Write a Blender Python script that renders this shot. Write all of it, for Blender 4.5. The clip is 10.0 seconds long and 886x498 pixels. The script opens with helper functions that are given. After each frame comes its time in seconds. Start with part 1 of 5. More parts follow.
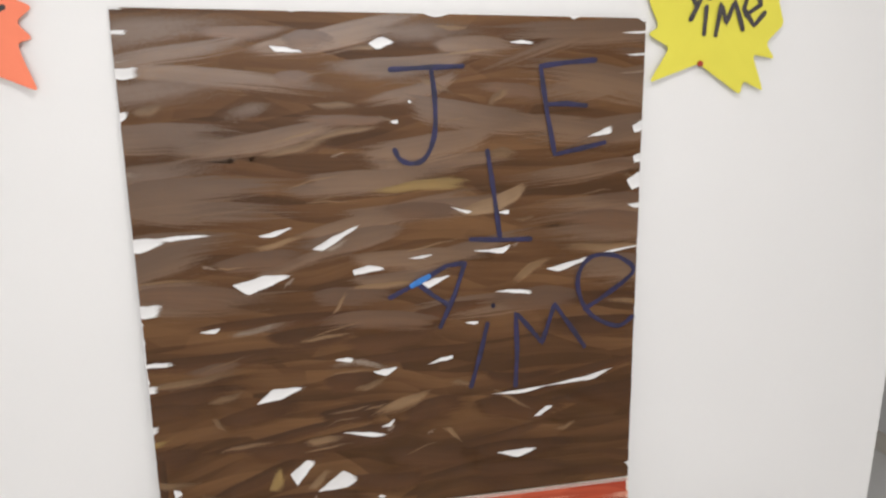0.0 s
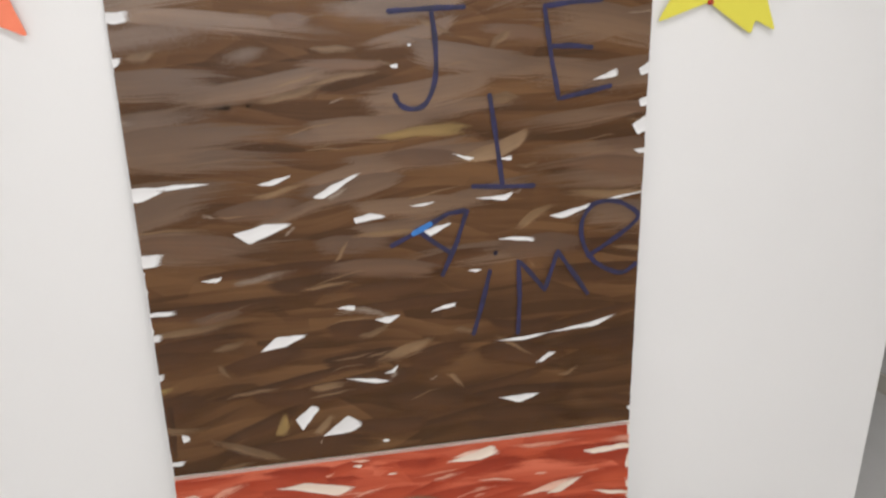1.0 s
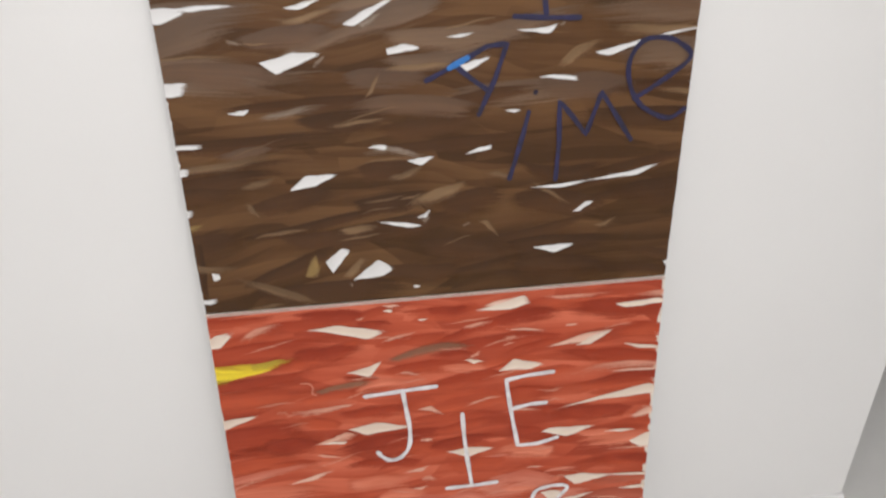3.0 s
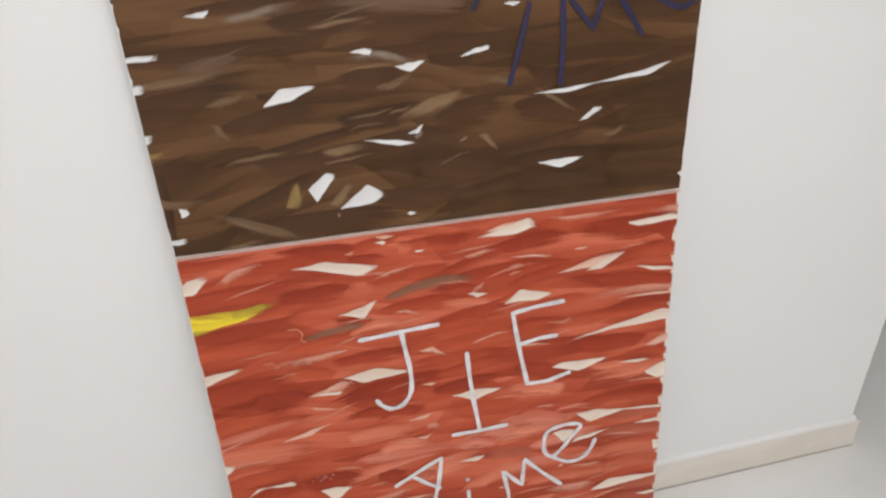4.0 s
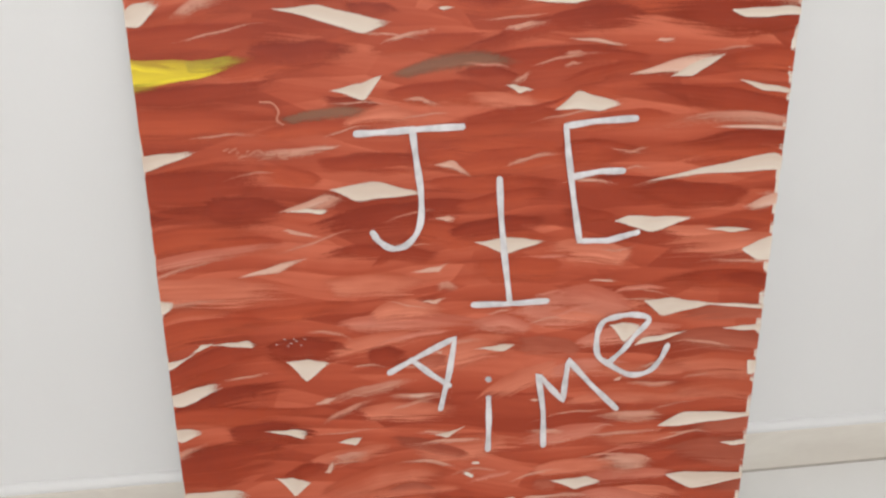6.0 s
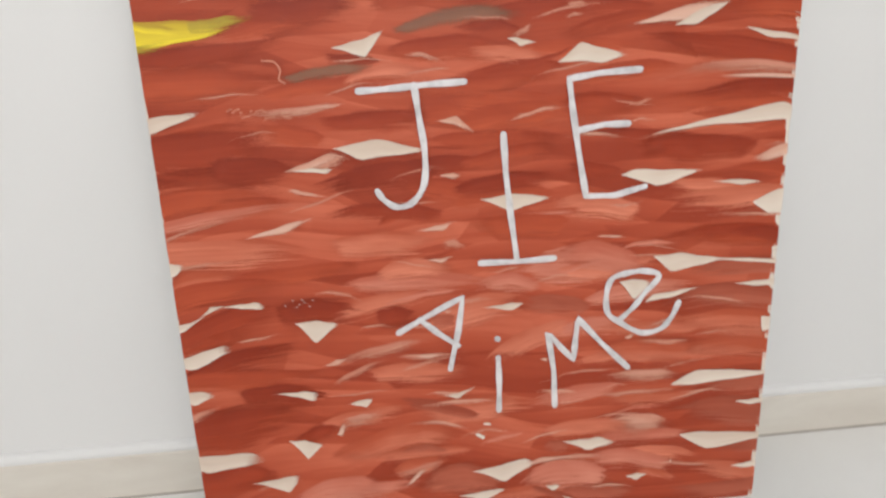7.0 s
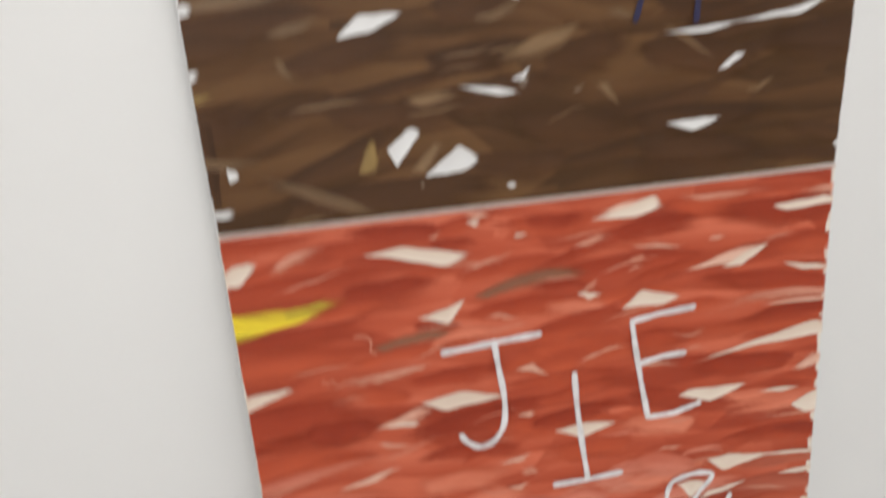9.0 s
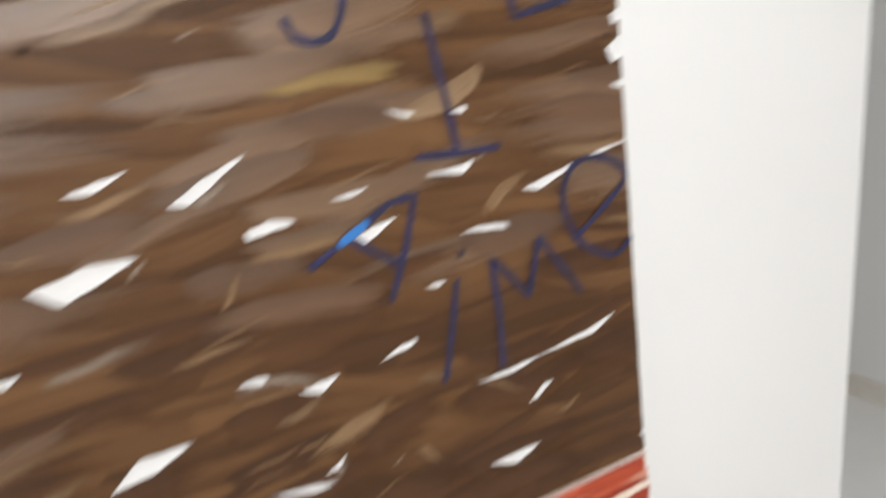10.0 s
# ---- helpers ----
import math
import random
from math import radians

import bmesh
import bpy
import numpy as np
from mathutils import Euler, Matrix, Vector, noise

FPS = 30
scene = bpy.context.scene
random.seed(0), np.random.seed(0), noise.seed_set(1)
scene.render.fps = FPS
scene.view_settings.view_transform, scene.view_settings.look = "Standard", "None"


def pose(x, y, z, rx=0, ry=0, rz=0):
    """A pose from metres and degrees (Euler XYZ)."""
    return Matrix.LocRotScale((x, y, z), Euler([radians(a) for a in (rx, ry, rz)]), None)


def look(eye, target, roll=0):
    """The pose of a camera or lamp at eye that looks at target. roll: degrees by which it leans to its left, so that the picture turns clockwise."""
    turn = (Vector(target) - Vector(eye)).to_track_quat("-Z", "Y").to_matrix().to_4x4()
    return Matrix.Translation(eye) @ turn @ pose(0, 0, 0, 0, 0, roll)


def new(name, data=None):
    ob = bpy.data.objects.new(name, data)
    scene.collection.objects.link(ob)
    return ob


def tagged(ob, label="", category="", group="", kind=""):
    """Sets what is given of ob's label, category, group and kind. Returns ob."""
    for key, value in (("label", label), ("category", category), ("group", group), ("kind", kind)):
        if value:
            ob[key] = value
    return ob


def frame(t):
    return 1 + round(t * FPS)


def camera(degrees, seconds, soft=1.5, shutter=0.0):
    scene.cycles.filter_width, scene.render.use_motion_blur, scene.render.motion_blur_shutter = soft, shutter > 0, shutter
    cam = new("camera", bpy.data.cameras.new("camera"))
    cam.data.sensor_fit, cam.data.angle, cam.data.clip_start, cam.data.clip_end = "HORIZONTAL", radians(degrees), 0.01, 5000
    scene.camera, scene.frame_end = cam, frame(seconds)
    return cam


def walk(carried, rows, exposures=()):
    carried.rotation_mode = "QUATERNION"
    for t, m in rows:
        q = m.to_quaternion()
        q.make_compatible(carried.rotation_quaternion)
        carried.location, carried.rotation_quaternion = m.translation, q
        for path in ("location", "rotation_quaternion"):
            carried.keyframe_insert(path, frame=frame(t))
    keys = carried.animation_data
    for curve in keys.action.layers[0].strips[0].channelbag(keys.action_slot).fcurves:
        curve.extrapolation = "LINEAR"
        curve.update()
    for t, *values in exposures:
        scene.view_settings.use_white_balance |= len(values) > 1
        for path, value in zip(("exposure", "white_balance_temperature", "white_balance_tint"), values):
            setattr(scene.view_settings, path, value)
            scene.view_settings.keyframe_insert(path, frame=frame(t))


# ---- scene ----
cam = camera(64.0, 10.0, soft=2.3, shutter=0.5)
PATH = [
    (0, (-0.1682, -1.0973, 1.7171), (0.0200, -0.1467, 1.4703), -0.44),
    (0.5, (-0.1714, -1.0911, 1.7330), (0.0181, -0.1523, 1.4456), -0.00),
    (1, (-0.1560, -1.0867, 1.7197), (0.0169, -0.1559, 1.3976), -0.92),
    (1.5, (-0.1656, -1.0790, 1.7106), (-0.0041, -0.1645, 1.3396), -0.48),
    (2, (-0.1701, -1.0855, 1.6799), (-0.0188, -0.1804, 1.2826), -0.57),
    (2.5, (-0.1638, -1.0772, 1.6593), (-0.0373, -0.1885, 1.2185), -0.29),
    (2.7, (-0.1660, -1.0784, 1.6438), (-0.0438, -0.1927, 1.1958), -0.49),
    (3.8, (-0.2041, -0.9917, 1.5355), (-0.0422, -0.1500, 1.0204), -1.98),
    (4, (-0.2151, -0.9751, 1.4916), (-0.0465, -0.1302, 0.9839), -2.41),
    (4.5, (-0.2145, -0.9511, 1.3818), (-0.0705, -0.0937, 0.8876), -0.06),
    (5, (-0.1705, -0.9189, 1.2173), (-0.0492, -0.0369, 0.7618), -0.34),
    (5.5, (-0.1895, -0.8744, 1.0310), (-0.0628, 0.0266, 0.6161), -0.63),
    (5.7, (-0.1716, -0.8772, 0.9753), (-0.0570, 0.0332, 0.5778), 0.27),
    (6.8, (-0.1467, -0.8973, 0.8600), (-0.0689, 0.0313, 0.4970), -1.09),
    (7, (-0.1372, -0.9037, 0.8628), (-0.0629, 0.0172, 0.4803), -1.63),
    (7.5, (-0.1278, -0.9150, 0.8390), (-0.0604, -0.0010, 0.4390), -2.51),
    (8, (-0.1118, -0.9347, 0.8514), (-0.0508, -0.0054, 0.4873), -2.66),
    (8.5, (-0.2026, -0.8845, 0.9332), (-0.1326, 0.0469, 0.5758), -2.38),
    (9, (-0.3147, -0.8056, 1.2249), (-0.1531, 0.1043, 0.8430), -3.35),
    (9.2, (-0.3217, -0.7979, 1.3417), (-0.1419, 0.1230, 0.9959), -5.39),
    (9.5, (-0.3316, -0.7477, 1.4721), (-0.0884, 0.1648, 1.1431), -5.33),
    (9.8, (-0.3049, -0.6640, 1.5194), (0.0500, 0.2108, 1.1896), -4.66),
    (10, (-0.2510, -0.6249, 1.5435), (0.2004, 0.2228, 1.2648), -6.02),
]
EXPOSURES = [(0.0, -0.06, 6600, 12), (0.5, -0.13, 6600, 12), (2.5, -0.11, 6600, 12), (4.5, -0.13, 6550, 12), (5.5, -0.08, 6550, 11), (7.0, -0.04, 6550, 10),
             (8.5, -0.03, 6550, 10), (9.0, -0.09, 6600, 10), (9.5, 0.09, 6600, 10), (10.0, 0.22, 6550, 10)]
walk(cam, [(t, look(eye, target, roll)) for t, eye, target, roll in PATH], EXPOSURES)

# ---- light: a closed room lit by two ceiling panels out of view, the far one added, with a shaded passage past the corner ----
world = bpy.data.worlds.new("room_world")
world.use_nodes = True
world.node_tree.nodes["Background"].inputs[0].default_value = (0.9, 0.95, 1.0, 1)
world.node_tree.nodes["Background"].inputs[1].default_value = 0.05
scene.world = world


def unseen_ceiling_lamp(x, y, sx, sy, watts, colour, tip=0.0):
    data = bpy.data.lights.new("unseen_ceiling_lamp", "AREA")
    data.shape, data.size, data.size_y, data.energy, data.color = "RECTANGLE", sx, sy, watts, colour
    ob = new("unseen_ceiling_lamp", data)
    ob.matrix_world = pose(x, y, 2.60, tip)
    return tagged(ob, "flat white ceiling light panel, out of view", "lamp")


unseen_ceiling_lamp(0.0, -0.85, 0.5, 0.3, 12.5, (1.0, 0.990, 0.984))
# far panel is added: frontal light and something for the cards' gloss to mirror
unseen_ceiling_lamp(-0.3, -4.4, 3.2, 0.8, 108, (1.0, 0.990, 0.984), 24)


# ---- materials ----
def nodes_of(name):
    m = bpy.data.materials.new(name)
    m.use_nodes = True
    t = m.node_tree
    return m, t, t.nodes["Principled BSDF"], t.nodes["Material Output"]


def add(t, kind, **inputs):
    n = t.nodes.new(kind)
    for k, v in inputs.items():
        n.inputs[k.replace("_", " ")].default_value = v
    return n


def mapped(t, out, scale, rot=(0, 0, 0)):
    mp = add(t, "ShaderNodeMapping")
    mp.inputs["Scale"].default_value = scale
    mp.inputs["Rotation"].default_value = rot
    t.links.new(out, mp.inputs["Vector"])
    return mp.outputs["Vector"]


def noise_of(t, vec, scale, detail=4.0, rough=0.55, distort=0.0):
    n = add(t, "ShaderNodeTexNoise", Scale=scale, Detail=detail, Roughness=rough, Distortion=distort)
    t.links.new(vec, n.inputs["Vector"])
    return n.outputs["Fac"]


def ramp(t, fac, stops):
    r = t.nodes.new("ShaderNodeValToRGB")
    e = r.color_ramp.elements
    while len(e) < len(stops):
        e.new(0.5)
    for el, (p, c) in zip(e, stops):
        el.position, el.color = p, (c if len(c) == 4 else (*c, 1))
    t.links.new(fac, r.inputs["Fac"])
    return r.outputs["Color"]


def maths(t, op, a, b=None, clamp=False):
    n = t.nodes.new("ShaderNodeMath")
    n.operation, n.use_clamp = op, clamp
    for i, v in enumerate((a, b)):
        if v is None:
            continue
        if isinstance(v, (int, float)):
            n.inputs[i].default_value = v
        else:
            t.links.new(v, n.inputs[i])
    return n.outputs[0]


def bump(t, bsdf, height, strength, distance):
    b = add(t, "ShaderNodeBump", Strength=strength, Distance=distance)
    t.links.new(height, b.inputs["Height"])
    t.links.new(b.outputs[0], bsdf.inputs["Normal"])


def plaster(name, colour, spread=0.03, rough=0.6, grain=0.0006):
    """Rolled wall paint: faint large clouds, fine roller texture."""
    m, t, b, _ = nodes_of(name)
    co = add(t, "ShaderNodeTexCoord").outputs["Object"]
    big = noise_of(t, co, 1.3, 3)
    dark = tuple(c * (1 - spread) for c in colour)
    t.links.new(ramp(t, big, [(0.3, dark), (0.7, colour)]), b.inputs["Base Color"])
    b.inputs["Roughness"].default_value = rough
    b.inputs["Specular IOR Level"].default_value = 0.55
    bump(t, b, noise_of(t, co, 260, 4), 0.25, grain)
    return m


WALL = plaster("white_wall_paint", (0.80, 0.80, 0.795))
GREY = plaster("shaded_wall_paint", (0.84, 0.84, 0.835))
CEIL = plaster("ceiling_paint", (0.82, 0.82, 0.81))


def polished_floor():
    m, t, b, _ = nodes_of("polished_pale_tile")
    co = add(t, "ShaderNodeTexCoord").outputs["Object"]
    n = noise_of(t, co, 2.2, 6, 0.6, 0.6)
    t.links.new(ramp(t, n, [(0.3, (0.80, 0.795, 0.775)), (0.7, (0.86, 0.855, 0.84))]), b.inputs["Base Color"])
    t.links.new(ramp(t, noise_of(t, co, 9, 3), [(0.3, (0.16,) * 3), (0.7, (0.26,) * 3)]), b.inputs["Roughness"])
    return m


def skirting():
    m, t, b, _ = nodes_of("cream_skirting_tile")
    co = add(t, "ShaderNodeTexCoord").outputs["Object"]
    n = noise_of(t, mapped(t, co, (2, 2, 6)), 3.0, 5, 0.6, 0.4)
    t.links.new(ramp(t, n, [(0.3, (0.67, 0.62, 0.55)), (0.7, (0.76, 0.72, 0.65))]), b.inputs["Base Color"])
    b.inputs["Roughness"].default_value = 0.35
    return m


FLOOR, SKIRT = polished_floor(), skirting()


def paper(name, colour):
    m, t, b, _ = nodes_of(name)
    co = add(t, "ShaderNodeTexCoord").outputs["Object"]
    n = noise_of(t, co, 7, 4)
    t.links.new(ramp(t, n, [(0.3, tuple(c * 0.95 for c in colour)), (0.7, colour)]), b.inputs["Base Color"])
    b.inputs["Roughness"].default_value = 0.7
    bump(t, b, noise_of(t, co, 300, 3), 0.2, 0.0003)
    return m


WHITE_PAPER = paper("white_paper", (0.80, 0.80, 0.80))
CREAM_PAPER = paper("cream_paper", (0.80, 0.71, 0.62))
YELLOW_PAPER = paper("yellow_card", (0.74, 0.68, 0.075))
ORANGE_PAPER = paper("orange_card", (0.92, 0.24, 0.13))


def base_coat(name, dark, mid, light, gloss, swing, sheen):
    """Brushed poster paint: layers of long overlapping pulls, each thick at one rim and thin at the other, with bristle lines."""
    m, t, b, _ = nodes_of(name)
    co = add(t, "ShaderNodeTexCoord").outputs["Object"]
    warp = add(t, "ShaderNodeTexNoise", Scale=2.6, Detail=1.0)
    t.links.new(co, warp.inputs["Vector"])
    vec = t.nodes.new("ShaderNodeVectorMath")
    vec.operation = "MULTIPLY_ADD"
    t.links.new(warp.outputs["Color"], vec.inputs[0])
    vec.inputs[1].default_value = (0.06, 0.0, 0.13)
    t.links.new(co, vec.inputs[2])
    v = vec.outputs[0]

    def pulls(scale, turn, shift):
        """Tone of one layer of pulls, and how far across its pull each point lies."""
        mp = t.nodes.new("ShaderNodeMapping")
        mp.inputs["Scale"].default_value, mp.inputs["Rotation"].default_value = scale, (0, turn, 0)
        mp.inputs["Location"].default_value = shift
        t.links.new(v, mp.inputs["Vector"])
        cell = t.nodes.new("ShaderNodeTexVoronoi")
        cell.inputs["Scale"].default_value, cell.inputs["Randomness"].default_value = 1.0, 1.0
        t.links.new(mp.outputs[0], cell.inputs["Vector"])
        lot = t.nodes.new("ShaderNodeSeparateXYZ")
        t.links.new(cell.outputs["Color"], lot.inputs[0])
        away = t.nodes.new("ShaderNodeVectorMath")
        away.operation = "SUBTRACT"
        t.links.new(mp.outputs[0], away.inputs[0])
        t.links.new(cell.outputs["Position"], away.inputs[1])
        part = t.nodes.new("ShaderNodeSeparateXYZ")
        t.links.new(away.outputs[0], part.inputs[0])
        across = maths(t, "MULTIPLY", maths(t, "MULTIPLY", part.outputs[2], maths(t, "SUBTRACT", lot.outputs[1], 0.25)), 0.9)
        along = maths(t, "MULTIPLY", part.outputs[0], 0.22)
        return maths(t, "ADD", maths(t, "ADD", maths(t, "SUBTRACT", lot.outputs[0], 0.5), across), along)

    one = pulls((3.4, 0.0, 21.0), radians(swing), (3.1, 0, 7.7))
    two = pulls((5.0, 0.0, 38.0), radians(swing + 7), (1.3, 0, 2.9))
    fine = noise_of(t, mapped(t, v, (4.5, 0, 110), (0, radians(swing), 0)), 1.4, 4, 0.65)
    broad = noise_of(t, mapped(t, v, (2.0, 0, 8), (0, radians(swing), 0)), 1.5, 2, 0.5)
    tone = maths(t, "ADD", maths(t, "MULTIPLY", one, 0.30), maths(t, "MULTIPLY", two, 0.20))
    tone = maths(t, "ADD", tone, maths(t, "ADD", maths(t, "MULTIPLY", maths(t, "SUBTRACT", fine, 0.5), 0.26), maths(t, "MULTIPLY", broad, 0.5)))
    tone = maths(t, "ADD", tone, 0.25)
    t.links.new(ramp(t, tone, [(0.30, dark), (0.5, mid), (0.72, light)]), b.inputs["Base Color"])
    t.links.new(ramp(t, fine, [(0.3, (gloss,) * 3), (0.7, (gloss + 0.14,) * 3)]), b.inputs["Roughness"])
    b.inputs["Specular IOR Level"].default_value = sheen
    bump(t, b, maths(t, "ADD", fine, maths(t, "MULTIPLY", tone, 0.6)), 0.2, 0.0006)
    return m


def brushed(name, low, high, cover, gloss=0.36, soft=0.55, crisp=0.06, head=0.10, tail=0.5, sheen=0.5, rimmed=0.34, hairy=0.45):
    """One pull of a loaded brush: bristle lines along it, thick at one rim, thin at the other and at its end."""
    m, t, b, out = nodes_of(name)
    uv = add(t, "ShaderNodeTexCoord").outputs["UV"]
    lot = t.nodes.new("ShaderNodeObjectInfo").outputs["Random"]
    off = t.nodes.new("ShaderNodeCombineXYZ")
    t.links.new(maths(t, "MULTIPLY", lot, 37.0), off.inputs[0])
    t.links.new(maths(t, "MULTIPLY", lot, 91.0), off.inputs[1])
    vadd = t.nodes.new("ShaderNodeVectorMath")
    t.links.new(uv, vadd.inputs[0])
    t.links.new(off.outputs[0], vadd.inputs[1])
    v = vadd.outputs[0]
    sep = t.nodes.new("ShaderNodeSeparateXYZ")
    t.links.new(uv, sep.inputs[0])
    along, across = sep.outputs[0], sep.outputs[1]
    bristle = noise_of(t, mapped(t, v, (0.7, 11, 1)), 1.0, 4, 0.6)
    wet = noise_of(t, mapped(t, v, (2.2, 2.0, 1)), 1.0, 3, 0.5)
    tone = maths(t, "ADD", maths(t, "MULTIPLY", bristle, 0.28), maths(t, "MULTIPLY", wet, 0.40))
    tone = maths(t, "ADD", tone, maths(t, "MULTIPLY", maths(t, "SUBTRACT", 0.85, across), rimmed))
    tone = maths(t, "ADD", tone, maths(t, "MULTIPLY", maths(t, "SUBTRACT", lot, 0.5), 0.20))
    t.links.new(ramp(t, tone, [(0.26, low), (0.70, high)]), b.inputs["Base Color"])
    b.inputs["Roughness"].default_value = gloss
    b.inputs["Specular IOR Level"].default_value = sheen
    bump(t, b, bristle, 0.2, 0.0006)
    side = maths(t, "MULTIPLY", maths(t, "DIVIDE", across, soft, True), maths(t, "DIVIDE", maths(t, "SUBTRACT", 1.0, across), crisp, True))
    ends = maths(t, "MULTIPLY", maths(t, "DIVIDE", along, head, True), maths(t, "DIVIDE", maths(t, "SUBTRACT", 1.0, along), tail, True))
    body = maths(t, "MULTIPLY", side, ends)
    # the paint thins out bristle by bristle towards the soft rim and the ends
    hair = noise_of(t, mapped(t, v, (2.0, 16, 1)), 1.0, 3, 0.6)
    hair = maths(t, "MULTIPLY", maths(t, "SUBTRACT", hair, 0.30), 2.5, True)
    want = maths(t, "MULTIPLY", body, cover * 1.2)
    co = add(t, "ShaderNodeTexCoord").outputs["Object"]
    grain = maths(t, "MULTIPLY", maths(t, "SUBTRACT", noise_of(t, co, 1500, 1, 0.5), 0.30), 2.5, True)
    a = maths(t, "GREATER_THAN", want, maths(t, "ADD", maths(t, "MULTIPLY", maths(t, "ADD", maths(t, "MULTIPLY", hair, hairy), maths(t, "MULTIPLY", grain, 1 - hairy)), 0.94), 0.03))
    clear = t.nodes.new("ShaderNodeBsdfTransparent")
    blend = t.nodes.new("ShaderNodeMixShader")
    t.links.new(a, blend.inputs[0])
    t.links.new(clear.outputs[0], blend.inputs[1])
    t.links.new(b.outputs[0], blend.inputs[2])
    t.links.new(blend.outputs[0], out.inputs["Surface"])
    return m


def flat(name, colour, rough=0.5, low=0.78, grain=60):
    m, t, b, _ = nodes_of(name)
    co = add(t, "ShaderNodeTexCoord").outputs["Object"]
    n = noise_of(t, co, grain, 4, 0.7)
    t.links.new(ramp(t, n, [(0.36, tuple(c * low for c in colour)), (0.6, colour)]), b.inputs["Base Color"])
    b.inputs["Roughness"].default_value = rough
    return m


BROWN_COAT = base_coat("brown_poster_paint", (0.060, 0.0262, 0.0088), (0.100, 0.0455, 0.0162), (0.148, 0.073, 0.028), 0.32, -7, 0.20)
RED_COAT = base_coat("red_poster_paint", (0.335, 0.043, 0.0145), (0.455, 0.076, 0.031), (0.610, 0.142, 0.074), 0.40, -3, 0.3)
BRUSH = {
    # mid and brown hold the upper card's sheen in their colour; dark, low don't
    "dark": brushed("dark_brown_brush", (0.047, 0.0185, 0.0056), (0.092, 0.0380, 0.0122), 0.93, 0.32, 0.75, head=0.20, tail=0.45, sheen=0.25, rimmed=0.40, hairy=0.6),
    "low": brushed("sheenless_brown_brush", (0.052, 0.0210, 0.0064), (0.104, 0.0440, 0.0144), 0.93, 0.32, 0.75, head=0.20, tail=0.45, sheen=0.25, rimmed=0.40, hairy=0.6),
    "mid": brushed("sheened_mid_brown_brush", (0.077, 0.0338, 0.0117), (0.147, 0.0667, 0.0238), 0.93, 0.30, 0.75, head=0.20, tail=0.45, sheen=0.60, rimmed=0.40, hairy=0.6),
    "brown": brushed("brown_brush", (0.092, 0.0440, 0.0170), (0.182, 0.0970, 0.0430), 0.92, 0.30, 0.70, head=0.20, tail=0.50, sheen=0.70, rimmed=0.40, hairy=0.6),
    "tan": brushed("tan_brush", (0.112, 0.058, 0.021), (0.275, 0.162, 0.074), 0.88, 0.30, 0.7, 0.14, 0.3, 0.5),
    "ochre": brushed("ochre_brush", (0.155, 0.092, 0.023), (0.320, 0.200, 0.058), 0.95, 0.34, 0.6, 0.22, 0.25, 0.4),
    "sand": brushed("sandy_brown_brush", (0.165, 0.095, 0.044), (0.300, 0.190, 0.100), 0.98, 0.34, 0.35, 0.14, 0.06, 0.25, hairy=0.5),
    # grey is the sheen of the upper brown card, painted as strokes
    "grey": brushed("sheen_grey_brown_brush", (0.112, 0.066, 0.040), (0.188, 0.122, 0.084), 0.70, 0.32, 0.5, 0.3, 0.4, 0.5, hairy=0.2),
    "veil": brushed("thin_brown_wash", (0.180, 0.125, 0.088), (0.360, 0.285, 0.225), 0.50, 0.5, 0.5, 0.25, 0.2, 0.45, hairy=0.4),
    "deep": brushed("deep_red_brush", (0.255, 0.0245, 0.0058), (0.430, 0.059, 0.0200), 0.92, 0.4, 0.75, 0.20, head=0.16, tail=0.44, sheen=0.3, rimmed=0.42, hairy=0.6),
    "brick": brushed("dull_brick_red_brush", (0.330, 0.060, 0.028), (0.540, 0.142, 0.082), 0.95, 0.4, 0.75, 0.10, head=0.16, tail=0.44, sheen=0.3, rimmed=0.42, hairy=0.6),
    "red": brushed("red_brush", (0.320, 0.0360, 0.0098), (0.570, 0.101, 0.039), 0.93, 0.4, 0.75, 0.18, head=0.16, tail=0.44, sheen=0.3, rimmed=0.42, hairy=0.6),
    "coral": brushed("coral_brush", (0.470, 0.085, 0.036), (0.800, 0.270, 0.165), 0.93, 0.4, 0.80, 0.16, head=0.16, tail=0.44, sheen=0.3, rimmed=0.42, hairy=0.6),
    "rose": brushed("rose_brush", (0.520, 0.123, 0.070), (0.760, 0.295, 0.205), 0.90, 0.4, 0.85, 0.10, head=0.16, tail=0.44, sheen=0.3, rimmed=0.42, hairy=0.6),
    "pink": brushed("thin_pink_wash", (0.580, 0.200, 0.125), (0.780, 0.450, 0.330), 0.72, 0.5, 0.8, 0.14, 0.3, 0.5, hairy=0.4),
    "umber": brushed("umber_brush", (0.200, 0.066, 0.030), (0.290, 0.110, 0.055), 0.82, soft=0.5, crisp=0.35, head=0.15, tail=0.3, hairy=0.3),
    "yellow": brushed("yellow_brush", (0.480, 0.300, 0.008), (0.880, 0.700, 0.022), 1.0, soft=0.12, head=0.01, tail=0.3, rimmed=0.5),
    "lime": brushed("olive_brush", (0.380, 0.270, 0.015), (0.560, 0.410, 0.020), 0.55, head=0.04),
}
BARE_WHITE = brushed("bare_white_card", (0.66, 0.655, 0.65), (0.80, 0.80, 0.80), 1.0, 0.7, 0.10, 0.05, 0.004, 0.26)
BARE_CREAM = brushed("bare_cream_card", (0.66, 0.52, 0.42), (0.79, 0.69, 0.59), 1.0, 0.7, 0.16, 0.07, 0.02, 0.30)
BARE_WASH = brushed("thin_peach_wash", (0.64, 0.30, 0.21), (0.80, 0.56, 0.44), 0.92, 0.6, 0.60, 0.25, 0.25, 0.5, hairy=0.4)
